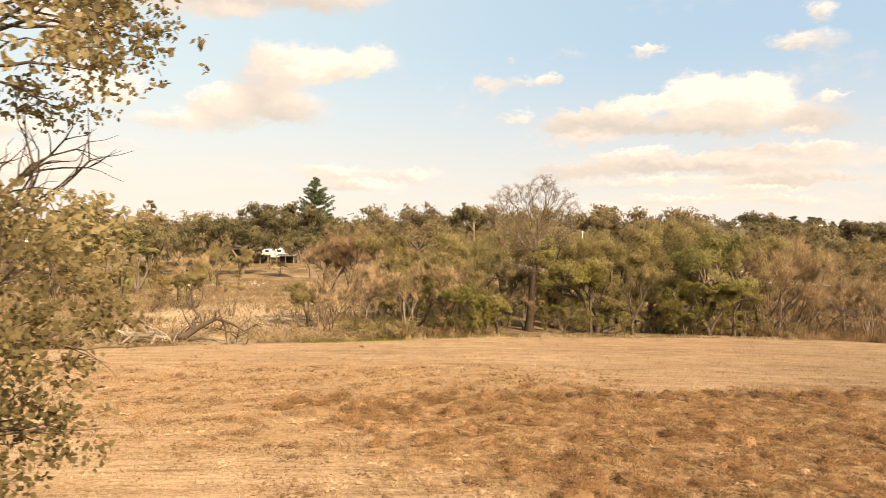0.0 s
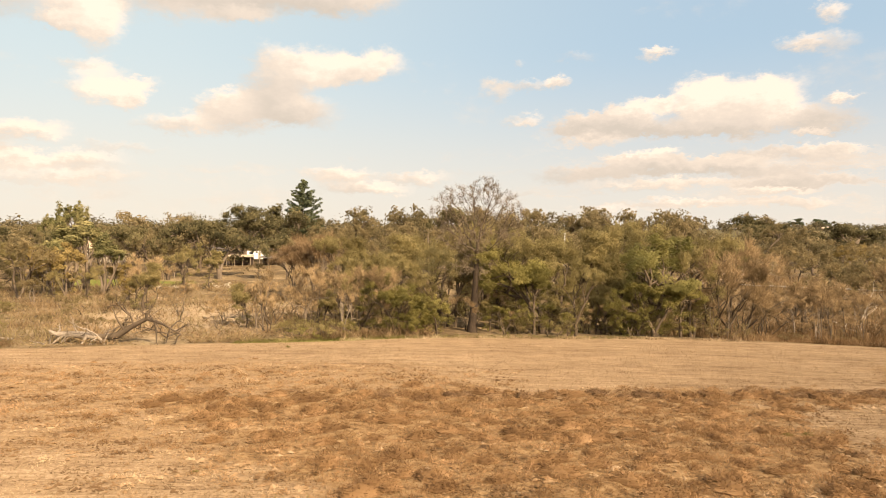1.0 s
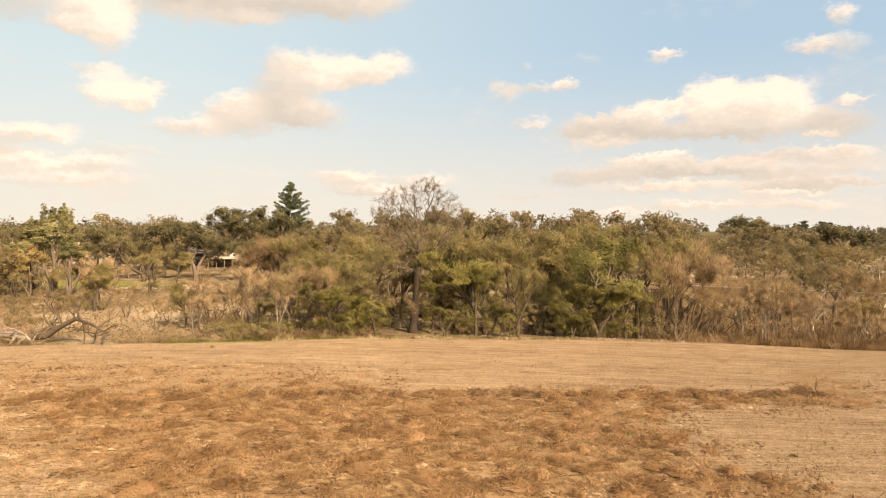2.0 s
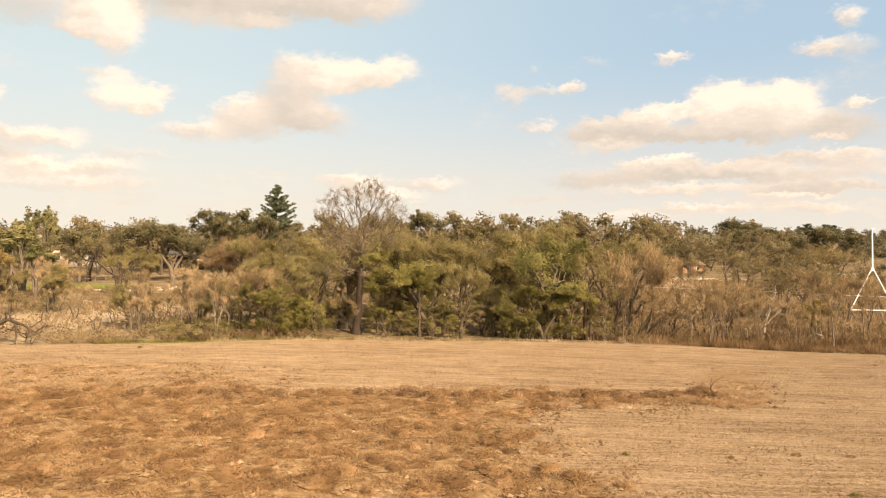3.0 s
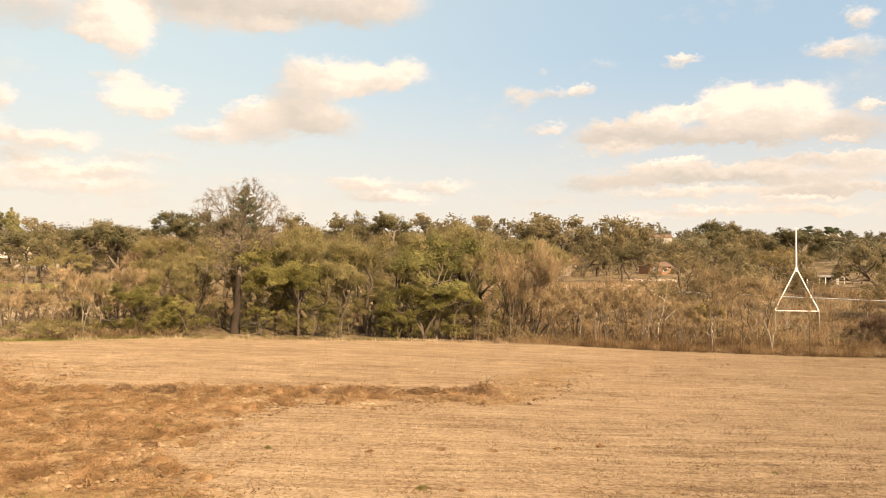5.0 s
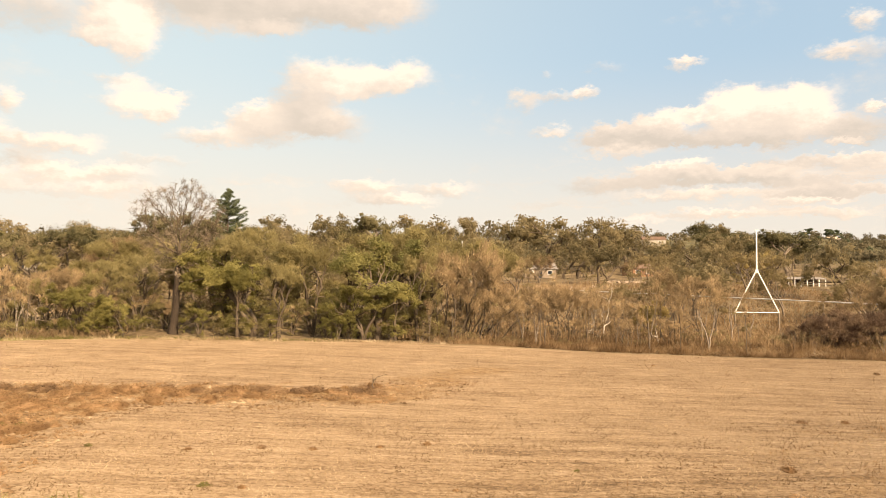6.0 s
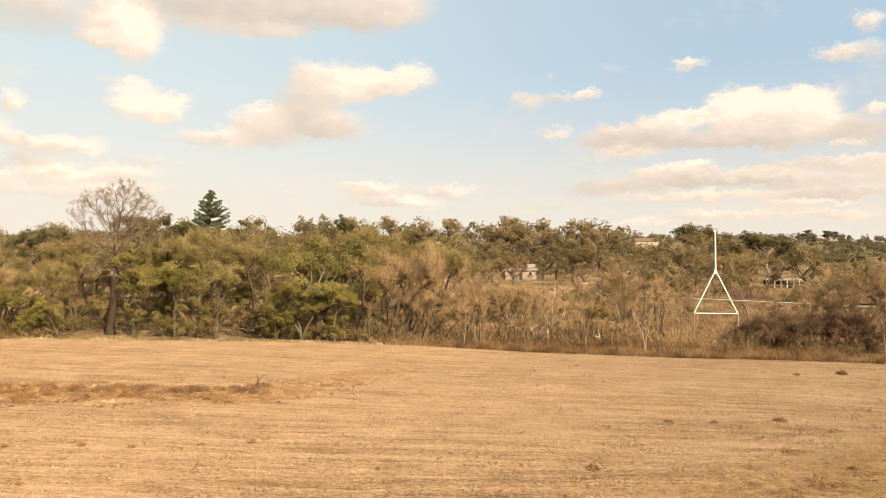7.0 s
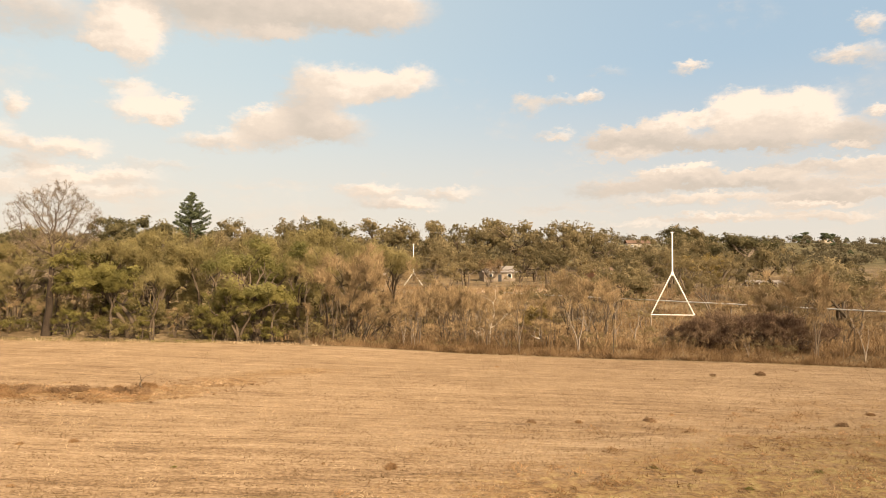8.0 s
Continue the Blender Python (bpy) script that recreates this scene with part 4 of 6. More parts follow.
def cottonwood():
    """The tall bare tree: a dark trunk, heavy limbs and a wide spray of leafless twigs."""
    rng = np.random.default_rng(5)
    x, y = 9.9, 71.0
    base = float(level(x, y))
    ob = thing("cottonwood", "tall bare grey cottonwood with dark trunk and leafless crown", "tree")
    ob.location = (x, y, base)
    spine = [(-0.35, 0, -0.3, 0.55), (-0.25, 0, 1.0, 0.4), (-0.1, 0.1, 2.6, 0.33), (0.0, 0.0, 4.4, 0.29), (0.1, 0, 6.0, 0.26), (0.25, 0, 7.3, 0.23)]
    stem = [(np.array(a[:3], float), np.array(b[:3], float), a[3], b[3]) for a, b in zip(spine, spine[1:])]
    # three rounded crowns of limbs: centre, half width, half height
    goals = []
    for cx, cz, rx, rz, many in ((-1.6, 11.2, 2.9, 3.0, 620), (0.9, 12.0, 2.1, 3.1, 480), (3.0, 11.0, 1.7, 2.6, 330), (0.2, 8.8, 3.6, 1.4, 200), (-0.6, 6.2, 2.6, 1.4, 60)):
        way = unit(rng.normal(size=(many, 3))) * rng.uniform(0.2, 1.0, (many, 1)) ** 0.45
        goals.append(way * np.array([rx, 2.4, rz]) + np.array([cx, 0, cz]))
    goals = np.concatenate(goals)
    goals = goals[goals[:, 2] > 5.2]
    limbs, tips = branch_out(rng, [p[:3] for p in spine[2:]], goals, 0.24, 0.37, 3.5, 0.0115)
    segments = stem + limbs[3:]
    part("trunk", mesh_of("cottonwood_trunk", *tubes(segments[:5], 9), BARK_BLACK, True), ob, "dark furrowed trunk")
    part("limb", mesh_of("cottonwood_limbs", *tubes(segments[5:], 4), BARK_MID, True), ob, "bare grey limbs and twigs")
    pick = tips[rng.integers(0, len(tips), 10000)]
    roots = pick + rng.normal(size=pick.shape) * 0.1
    ends = roots + unit(rng.normal(size=pick.shape) + unit(pick - np.array([0.2, 0, 7])) * 0.6) * rng.uniform(0.15, 0.6, (len(pick), 1))
    few = tips[tips[:, 2] < 9.2]
    few = np.repeat(few, 12, 0) + rng.normal(size=(len(few) * 12, 3)) * 0.3
    part("crown", mesh_of("cottonwood_twigs", *joined(blades(rng, roots, ends, np.full(len(roots), 0.017)), cards(rng, few, 0.075)), WINTER_TWIG), ob, "sparse brown twigs")


def conifer(x, y, top):
    """A ragged pine: whorls of drooping boughs with needles on a straight stem."""
    rng = np.random.default_rng(9)
    base = float(level(x, y))
    tall = top - base
    ob = thing("pine", "tall dark green pine with ragged tiered boughs", "tree")
    ob.location = (x, y, base - 0.2)
    segments, centres, looks = [(np.zeros(3), np.array([0, 0, tall * 0.97]), 0.4, 0.05)], [], []
    for z in np.arange(tall * 0.2, tall * 0.98, 0.115):
        z = z + rng.normal() * 0.5
        reach = max(0.4, min(5.0, (tall - z) * 0.5 + 0.5))
        a = rng.uniform(0, 2 * np.pi)
        r = reach * rng.uniform(0.45, 1.15) * (1.15 if np.cos(a) > 0.4 else 0.95)
        foot = np.array([0, 0, z])
        tip = np.array([np.cos(a) * r, np.sin(a) * r, min(tall, z + r * rng.uniform(0.05, 0.75))])
        segments.append((foot, tip, 0.07, 0.02))
        sprays = foot + (tip - foot) * np.linspace(0.25, 1.0, max(2, int(r / 0.7)))[:, None]
        more, way = foliage(rng, sprays, 0.7, 34, 0.6)
        centres.append(more)
        looks.append(way)
    centres, looks = np.concatenate(centres), np.concatenate(looks)
    part("trunk", mesh_of("pine_trunk", *tubes(segments, 5), BARK_DARK, True), ob)
    part("crown", mesh_of("pine_crown", *cards(rng, centres, 0.22, 0.5, 0.4, face=looks + np.array([0, 0, 0.4])), LEAF_PINE), ob)


def near_tree():
    """The tree beside the track, of which boughs with yellowing leaves hang past the window."""
    rng = np.random.default_rng(3)
    x, y = -8.2, 8.0
    base = float(level(x, y))
    ob = thing("oak_by_the_track", "leafy tree beside the track with yellowing olive leaves", "tree")
    ob.location = (x, y, base)
    segments, tips = [(np.array([0, 0, -0.3]), np.array([0.2, 0, 2.2]), 0.30, 0.24)], []
    # boughs: height of start, reach to +x, rise, share of leaves
    for z, reach, rise, side in ((2.0, 3.9, 0.9, -0.5), (2.2, 4.5, 1.4, -0.9), (2.3, 4.9, 2.4, -0.6), (2.4, 4.8, 3.1, -0.8), (2.4, 4.6, 3.6, 0.4), (2.5, 5.2, 5.8, -0.5), (2.6, 5.5, 6.3, -0.9),
                                 (2.6, 4.6, 6.7, 0.3), (2.2, -2.5, 4.0, 0.5), (2.4, -1.0, 6.5, 1.0), (2.4, 0.5, 6.0, 2.0), (2.5, -2.8, 5.4, -1.0), (2.6, 4.9, 7.2, -0.3)):
        at = np.array([0.2, 0, z])
        end = np.array([reach * 0.62, side, z + rise * 0.62])
        mid = at + (end - at) * 0.5 + np.array([0, 0, 0.25])
        segments += [(at, mid, 0.11, 0.08), (mid, end, 0.08, 0.05)]
        for k in range(3):
            more, ends = grow(rng, end, (reach, side + rng.uniform(-1, 1), rise * rng.uniform(0.3, 0.9)), abs(reach) * 0.2 + 0.2, 0.035, 2, 3, 0.6, 0.02, 0.22, 3, 0.66)
            segments += more
            tips += ends
    tips = np.array(tips)
    drop = base + tips[:, 2]
    keep = ~((drop > 7.6) & (drop < 8.4) & (tips[:, 0] > 3.0)) & ~((drop < 7.6) & (tips[:, 0] > 5.1)) & (rng.uniform(size=len(tips)) < np.where(drop < 6.1, 0.5, 0.8))
    sprigs = np.repeat(tips[keep], 8, 0)
    sprigs = np.repeat(sprigs + rng.normal(size=sprigs.shape) * 0.2, 7, 0)
    centres = sprigs + rng.normal(size=sprigs.shape) * 0.05
    # a bare gap between the upper and the lower boughs
    high = base + centres[:, 2]
    centres = centres[~((high > 7.62) & (high < 8.45) & (centres[:, 0] > 1.8))]
    part("trunk", mesh_of("near_trunk", *tubes(segments, 6), BARK_DARK, True), ob)
    part("crown", mesh_of("near_crown", *cards(rng, centres, 0.041, 0.65, 0.0, 4), LEAF_NEAR), ob)


cottonwood()
conifer(-33.9, 223, 29.2)
near_tree()

poplars = Grove([leafy_tree(71 + i, "poplar", "pale green poplar with upright pointed crown", "tree", LEAF_POPLAR, BARK_GREY, 15.0, 0.25, stems=3, fork=0.08, depth=3, kids=3,
                            spread=0.36, up=0.45, puff=0.62, per_tip=34, size=0.17, wide=0.62, lean=0.3, leafed=0.95) for i in range(2)], "poplars by the houses")
for i, (x, y, top) in enumerate([(-88.5, 183, 17.0), (-86.5, 186, 20.2), (-84.0, 188, 20.6), (-81.3, 185, 19.0), (-91.0, 184, 15.0), (-84.8, 181, 16.2)]):
    poplars.plant(i, x, y, top - float(level(x, y)), 70 * i)
for i, (x, y, top) in enumerate([(-48.5, 106, 9.0), (-47.8, 110, 11.9), (-46.2, 112, 12.6), (-41.4, 107, 10.1)]):
    poplars.plant(i, x, y, top - float(level(x, y)), 50 * i, 1.8)
rusts = Grove([leafy_tree(81 + i, "rust_tree", "rounded rust-brown leafless tree of dense fine twigs", "tree", LEAF_RUST, BARK_GREY, 9.0, 0.16, stems=4, fork=0.08, depth=3, kids=4,
                          spread=0.55, up=0.15, puff=0.6, per_tip=9, size=0.1, wide=0.95, twigs=9000, twig_width=0.03) for i in range(1)], "rust-brown trees")
for i, (x, y, top, wide) in enumerate([(-10.6, 104, 10.0, 1.2), (-14.0, 106, 8.2, 1.1), (-12.5, 139, 7.5, 1.0), (79, 190, 7.3, 1.0), (54.5, 172, 8.6, 1.0)]):
    rusts.plant(i, x, y, top - float(level(x, y)), 110 * i, wide)
yellows = Grove([leafy_tree(91 + i, "yellowing_tree", "yellow-olive tree with autumn leaves", "tree", LEAF_YELLOW, BARK_GREY, 8.0, 0.18, stems=3, fork=0.08, depth=3, kids=3,
                            spread=0.7, puff=0.6, per_tip=30, size=0.15, wide=0.95, skirt=700, leafed=0.85) for i in range(2)], "yellowing trees of the far bank")
for i, (x, y, top) in enumerate([(-45.5, 104, 8.8), (-51.5, 110, 7.6), (-58, 118, 8.4), (-35.0, 100, 4.4), (57.6, 80, 2.7), (-41, 112, 6.0), (98, 168, 9.5), (108, 178, 10.5)]):
    yellows.plant(i, x, y, top - float(level(x, y)), 77 * i)


def ridge_trees():
    pines = Grove([leafy_tree(201 + i, "cypress", "dark rounded evergreen tree on the far ridge", "tree", LEAF_PINE, BARK_DARK, 13.0, 0.3, stems=2, fork=0.06, depth=3, kids=3, spread=0.6, up=0.2,
                               puff=1.0, per_tip=14, size=0.5, wide=0.75, dome=0.3, thinnest=0.1, sides=4) for i in range(2)], "evergreens on the far ridge")
    spots = [(492, 1000, 21, 1.9), (516, 1000, 20, 1.8), (530, 1004, 19, 1.7), (548, 1000, 14, 0.8), (572, 990, 7, 1.3), (590, 985, 6, 1.3), (452, 960, 7, 1.2), (380, 760, 6, 1.4), (345, 690, 6, 1.5), (400, 800, 6, 1.4), (300, 560, 4.5, 1.7), (330, 590, 4.5, 1.7), (290, 500, 3.5, 1.9), (262, 430, 3.5, 1.9), (240, 380, 3.5, 1.8), (275, 470, 3.5, 1.9), (360, 720, 6, 1.5), (470, 940, 7, 1.5), (545, 1000, 9, 1.2), (405, 900, 8, 1.2), (428, 915, 7, 1.2), (365, 830, 8, 1.2)]
    for i, (x, y, tall, wide) in enumerate(spots):
        pines.plant(i, x, y, tall, 60 * i, wide)


ridge_trees()


def snag(seed, x, y, tall, lean, label, wood):
    rng = np.random.default_rng(seed)
    ob = thing("dead_willow", label, "dead tree", "bleached dead willows")
    ob.location = (x, y, float(level(x, y)))
    foot, fork = np.array([0, 0, -0.2]), np.array([lean * 0.25, 0, tall * 0.3])
    segments = [(foot, fork, 0.085, 0.07)]
    for way, share in (((lean, 0.1, 1.0), 0.7), ((-lean * 0.4 - 0.15, -0.2, 1.0), 0.5), ((lean * 2.2, 0, 0.6), 0.35)):
        more, _ = grow(rng, fork, way, tall * share * 0.75, 0.045, 2, 2, 0.5, 0.1, 0.3, 4, 0.55)
        segments += more
    part("trunk", mesh_of("snag", *tubes(segments, 6), wood, True), ob)


for i, (x, y, tall, lean) in enumerate([(52.2, 80.5, 5.8, 0.35), (50.6, 81.5, 3.2, 1.0), (57.6, 78.5, 2.4, -0.9), (62.3, 79.5, 4.6, 0.1), (65.2, 79, 5.0, 0.12), (67.5, 80, 4.2, -0.2), (70.2, 79.5, 2.4, 0.9),
                                        (-5.6, 66.5, 5.2, 0.5), (-9.5, 65.5, 4.0, -0.5), (-1.5, 67, 4.2, 0.4)]):
    snag(300 + i, x, y, tall, lean, "bleached white dead willow with forked leaning limbs" if i < 7 else "pale bare willow trunk leaning in the scrub", BARK_PALE if i < 3 else DRIFTWOOD if i < 7 else BARK_GREY)


def fallen_tree():
    rng = np.random.default_rng(12)
    ob = thing("fallen_tree", "fallen dead tree with bleached trunk at the field edge", "dead tree")
    x, y = -21.5, 58.6
    ob.location = (x, y, float(level(x, y)))
    pale = [((-2.6, 0, 1.0), (-2.0, 0, 0.72), 0.07, 0.12), ((-2.0, 0, 0.72), (-0.2, 0, 0.7), 0.15, 0.19), ((-0.2, 0, 0.7), (1.3, 0.2, 0.45), 0.19, 0.17), ((-1.4, 0, 0.7), (-2.3, -0.4, -0.1), 0.1, 0.05),
            ((0.4, 0, 0.7), (0.1, -0.5, -0.1), 0.1, 0.05), ((1.2, 0.1, 0.5), (1.9, -0.4, -0.1), 0.12, 0.05), ((-0.6, 0, 0.8), (-1.5, -0.3, 0.1), 0.07, 0.03), ((0.9, 0, 0.6), (0.7, -0.4, 1.0), 0.06, 0.02)]
    dark = [((1.2, 0.2, 0.45), (2.6, 0.3, 0.6), 0.2, 0.19), ((2.6, 0.3, 0.6), (3.7, 0.2, 1.3), 0.19, 0.15), ((3.7, 0.2, 1.3), (5.0, 0.1, 1.95), 0.15, 0.11), ((5.0, 0.1, 1.95), (6.3, 0.1, 1.5), 0.1, 0.07),
            ((6.3, 0.1, 1.5), (7.6, 0.2, 0.7), 0.07, 0.04), ((3.2, 0.2, 1.0), (2.6, -0.2, 2.2), 0.08, 0.03), ((3.9, 0.2, 1.4), (3.7, 0, 2.4), 0.06, 0.02), ((5.6, 0.1, 1.7), (5.9, -0.2, 0.4), 0.06, 0.03),
            ((6.8, 0.1, 1.2), (6.6, -0.2, 0.1), 0.05, 0.03)]
    as_arrays = lambda rows: [(np.array(a, float), np.array(b, float), ra * 1.45, rb * 1.45) for a, b, ra, rb in rows]
    pale = as_arrays(pale)
    for a, b, ra, rb in list(pale):
        for k in range(2):
            more, _ = grow(rng, b, (rng.uniform(-0.9, 0.6), rng.uniform(-0.6, 0.4), rng.uniform(-0.5, 0.7)), 1.0, 0.07, 1, 3, 0.7, 0.0, 0.3)
            pale += more
    part("trunk", mesh_of("fallen_trunk", *tubes(pale, 7), DRIFTWOOD, True), ob, "bleached trunk")
    limbs = as_arrays(dark)
    for a, b, ra, rb in list(limbs):
        for k in range(3):
            more, _ = grow(rng, a + (b - a) * rng.uniform(0.2, 1), (rng.uniform(-0.8, 1.0), rng.uniform(-0.6, 0.5), rng.uniform(-0.2, 0.9)), rng.uniform(0.6, 1.4), 0.06, 2, 3, 0.7, 0.05, 0.35)
            limbs += more
    part("limb", mesh_of("fallen_limbs", *tubes(limbs, 6), BARK_DARK, True), ob, "dark arching limbs")


fallen_tree()


def log():
    rng = np.random.default_rng(14)
    ob = thing("log", "long bleached log lying in dry grass at the field edge", "log")
    ob.location = (-29.6, 57.6, float(level(-29.6, 57.6)))
    knots = [np.array([v, 0.25 * math.sin(v), 0.42 + 0.05 * math.sin(1.7 * v)]) for v in np.linspace(-3.3, 3.3, 9)]
    segments = [(a, b, 0.2 - 0.012 * i, 0.2 - 0.012 * (i + 1)) for i, (a, b) in enumerate(zip(knots, knots[1:]))]
    for i in (1, 3, 4, 6):
        more, _ = grow(rng, knots[i], (rng.uniform(-0.6, 0.6), -0.5, rng.uniform(-0.8, 0.4)), 0.8, 0.07, 1, 2, 0.7, 0.0, 0.3)
        segments += more
    part("trunk", mesh_of("log_trunk", *tubes(segments, 8), DRIFTWOOD, True), ob)


log()

# ---- the pipe over the river, hung between two masts ----


def mast(x, y, top, fork, foot, spread, along, label):
    """A steel mast on two raked legs with a tie between their feet."""
    ob = thing("pipe_bridge_mast", label, "mast", "masts of the pipe bridge")
    ob.location = (x, y, 0)
    ob.rotation_euler = (0, 0, math.atan2(along[1], along[0]))
    ground = float(level(x, y))
    up = lambda px, z: np.array([px, 0.0, z])
    part("post", mesh_of("mast_post", *tubes([(up(0, fork - 0.3), up(0, top), 0.11, 0.095)], 12), WHITE_STEEL, True), ob)
    part("cap", mesh_of("mast_cap", *box(0, 0, top + 0.06, 0.5, 0.3, 0.12), WHITE_STEEL), ob)
    part("collar", mesh_of("mast_collar", *box(0, 0, fork, 0.36, 0.32, 0.42), WHITE_STEEL), ob)
    for side in (-1, 1):
        leg = part("leg", mesh_of("mast_leg", *tubes([(up(0.1 * side, fork), up(spread * side, foot), 0.085, 0.085)], 10), WHITE_STEEL, True), ob)
        part("footing", mesh_of("mast_footing", *tubes([(up(spread * side, ground - 0.5), up(spread * side, foot), 0.12, 0.12)], 10), TIMBER, True), leg)
    part("tie", mesh_of("mast_tie", *box(0, 0, foot + 0.02, spread * 2, 0.12, 0.12), WHITE_STEEL), ob)


NEAR_MAST, FAR_MAST = (78.65, 107.0), (36.8, 178.0)
run = Vector((FAR_MAST[0] - NEAR_MAST[0], FAR_MAST[1] - NEAR_MAST[1])).normalized()
across = (0.99, -0.14)          # the frames stand square to the field
mast(*NEAR_MAST, 11.15, 5.45, -0.4, 2.95, across, "white steel mast on raked legs at the river bank")
mast(*FAR_MAST, 11.95, 5.2, 2.0, 2.4, across, "white steel mast on raked legs across the river")


def pipe():
    ob = thing("pipe", "pale steel water pipe crossing the river between masts", "pipe")
    z, length = 1.55, 118.0
    ob.location = (NEAR_MAST[0] - run.x * 34, NEAR_MAST[1] - run.y * 34, z)
    ob.rotation_euler = (0, 0, math.atan2(run.y, run.x))
    straight = lambda v: np.array([v, 0.0, 0.0])
    for a in np.arange(0, length, 11.8):
        part("pipe_section", mesh_of("pipe_section", *tubes([(straight(a), straight(a + 11.75), 0.075, 0.075)], 12), STEEL, True), ob)
        part("flange", mesh_of("pipe_flange", *tubes([(straight(a + 11.7), straight(a + 11.85), 0.11, 0.11)], 12), STEEL, True), ob)
        z0 = float(level(ob.location.x + run.x * a, ob.location.y + run.y * a))
        part("support", mesh_of("pipe_support", *box(a + 0.3, 0, (z0 - z) / 2 - 0.1, 0.14, 0.16, z - z0), TIMBER), ob) if a < 30 else None


pipe()

# ---- houses on the far bank ----


def house(name, label, x, y, wide, deep, tall, roof_rise, turn, wall, roof, floor=None, openings=((-0.28, 0.5), (0.22, 0.5)), door_at=None, over=0.5):
    """A house with a gabled roof along its width; its front looks to -y."""
    ob = thing(name, label, "house")
    z = float(level(x, y)) - 0.1 if floor is None else floor
    ob.location, ob.rotation_euler = (x, y, z), (0, 0, radians(turn))
    h = tall + 0.1
    body, faces = box(0, 0, h / 2 - 0.4, wide, deep, h + 0.8)
    gable = np.array([[sx * wide / 2, sy * deep / 2, h] if sy else [sx * wide / 2, 0, h + roof_rise * 0.93] for sx in (-1, 1) for sy in (-1, 0, 1)])
    ends = np.array([[0, 1, 2, 2], [3, 5, 4, 4]])
    part("wall", mesh_of(name + "_wall", *joined((body, faces), (gable, ends)), wall), ob)
    slope = []
    for sy in (-1, 1):
        low, top = np.array([0, sy * (deep / 2 + over), h - over * roof_rise / (deep / 2)]), np.array([0, 0, h + roof_rise])
        c = []
        for lift in (0, 0.16):
            for sx in (-1, 1):
                for p in (low, top):
                    c.append(p + np.array([sx * (wide / 2 + over), 0, lift]))
        slope.append((np.array(c), np.array([[0, 1, 3, 2], [4, 6, 7, 5], [0, 2, 6, 4], [1, 5, 7, 3], [0, 4, 5, 1], [2, 3, 7, 6]])))
    for piece in slope:
        part("roof", mesh_of(name + "_roof", *piece, roof), ob)
    for share, level_share in openings:
        pane = part("window", mesh_of(name + "_window", *box(share * wide, -deep / 2 - 0.02, h * level_share + 0.25, 1.15, 0.06, 1.05), GLASS), ob)
        frame_bits = [box(share * wide, -deep / 2 - 0.04, h * level_share + 0.25 + s * 0.56, 1.3, 0.09, 0.09) for s in (-1, 1)]
        frame_bits += [box(share * wide + s * 0.6, -deep / 2 - 0.04, h * level_share + 0.25, 0.09, 0.09, 1.05) for s in (-1, 1)]
        part("window_frame", mesh_of(name + "_frame", *joined(*frame_bits), WHITE_STEEL), pane)
    if door_at is not None:
        part("door", mesh_of(name + "_door", *box(door_at * wide, -deep / 2 - 0.03, 1.05, 0.95, 0.08, 2.05), DARK_PAINT), ob)
    return ob


house("house", "cream house with tan gabled roof among trees", -76.5, 190, 11, 8, 3.4, 1.8, 8, CREAM, ROOF_TAN, openings=((-0.35, 0.5), (-0.1, 0.5), (0.35, 0.5)), door_at=0.12)
house("barn", "low dark brown barn under the oaks", -49.5, 186, 10, 7, 2.6, 1.4, -6, BROWN_WALL, ROOF_DARK, openings=(), door_at=0.2)
house("house", "brown bungalow with grey roof and porch among oaks", 58, 213, 9, 7, 2.7, 1.5, 10, TIMBER, ROOF_GREY, openings=((-0.3, 0.5), (0.3, 0.5)), door_at=0.0)
house("house", "small red-brown house with white door side", 88.5, 222, 7, 6, 2.5, 1.2, 18, RED_WALL, ROOF_TILE, door_at=-0.2)
house("house", "low house with grey roof in the trees", 30.0, 152, 5.6, 5, 2.4, 1.0, -8, TIMBER, ROOF_GREY, openings=((0.2, 0.5),))
house("house", "white house with grey roof on the far ridge", 470, 915, 13, 8, 3, 1.6, 20, WHITE_WALL, ROOF_GREY)
house("house", "cream house with tan roof on the far ridge", 420, 790, 13, 8, 3, 1.6, 10, CREAM, ROOF_TAN)
house("house", "cream house with brown tiled roof on the hillside", 155, 470, 14, 8, 3.5, 1.8, 0, CREAM, ROOF_TILE)
house("house", "white house high among trees on the ridge", -118, 235, 12, 8, 4.5, 2, 15, WHITE_WALL, ROOF_GREY)
house("house", "pale house low on the wooded ridge", 545, 960, 13, 8, 3, 1.6, 12, CREAM, ROOF_GREY)


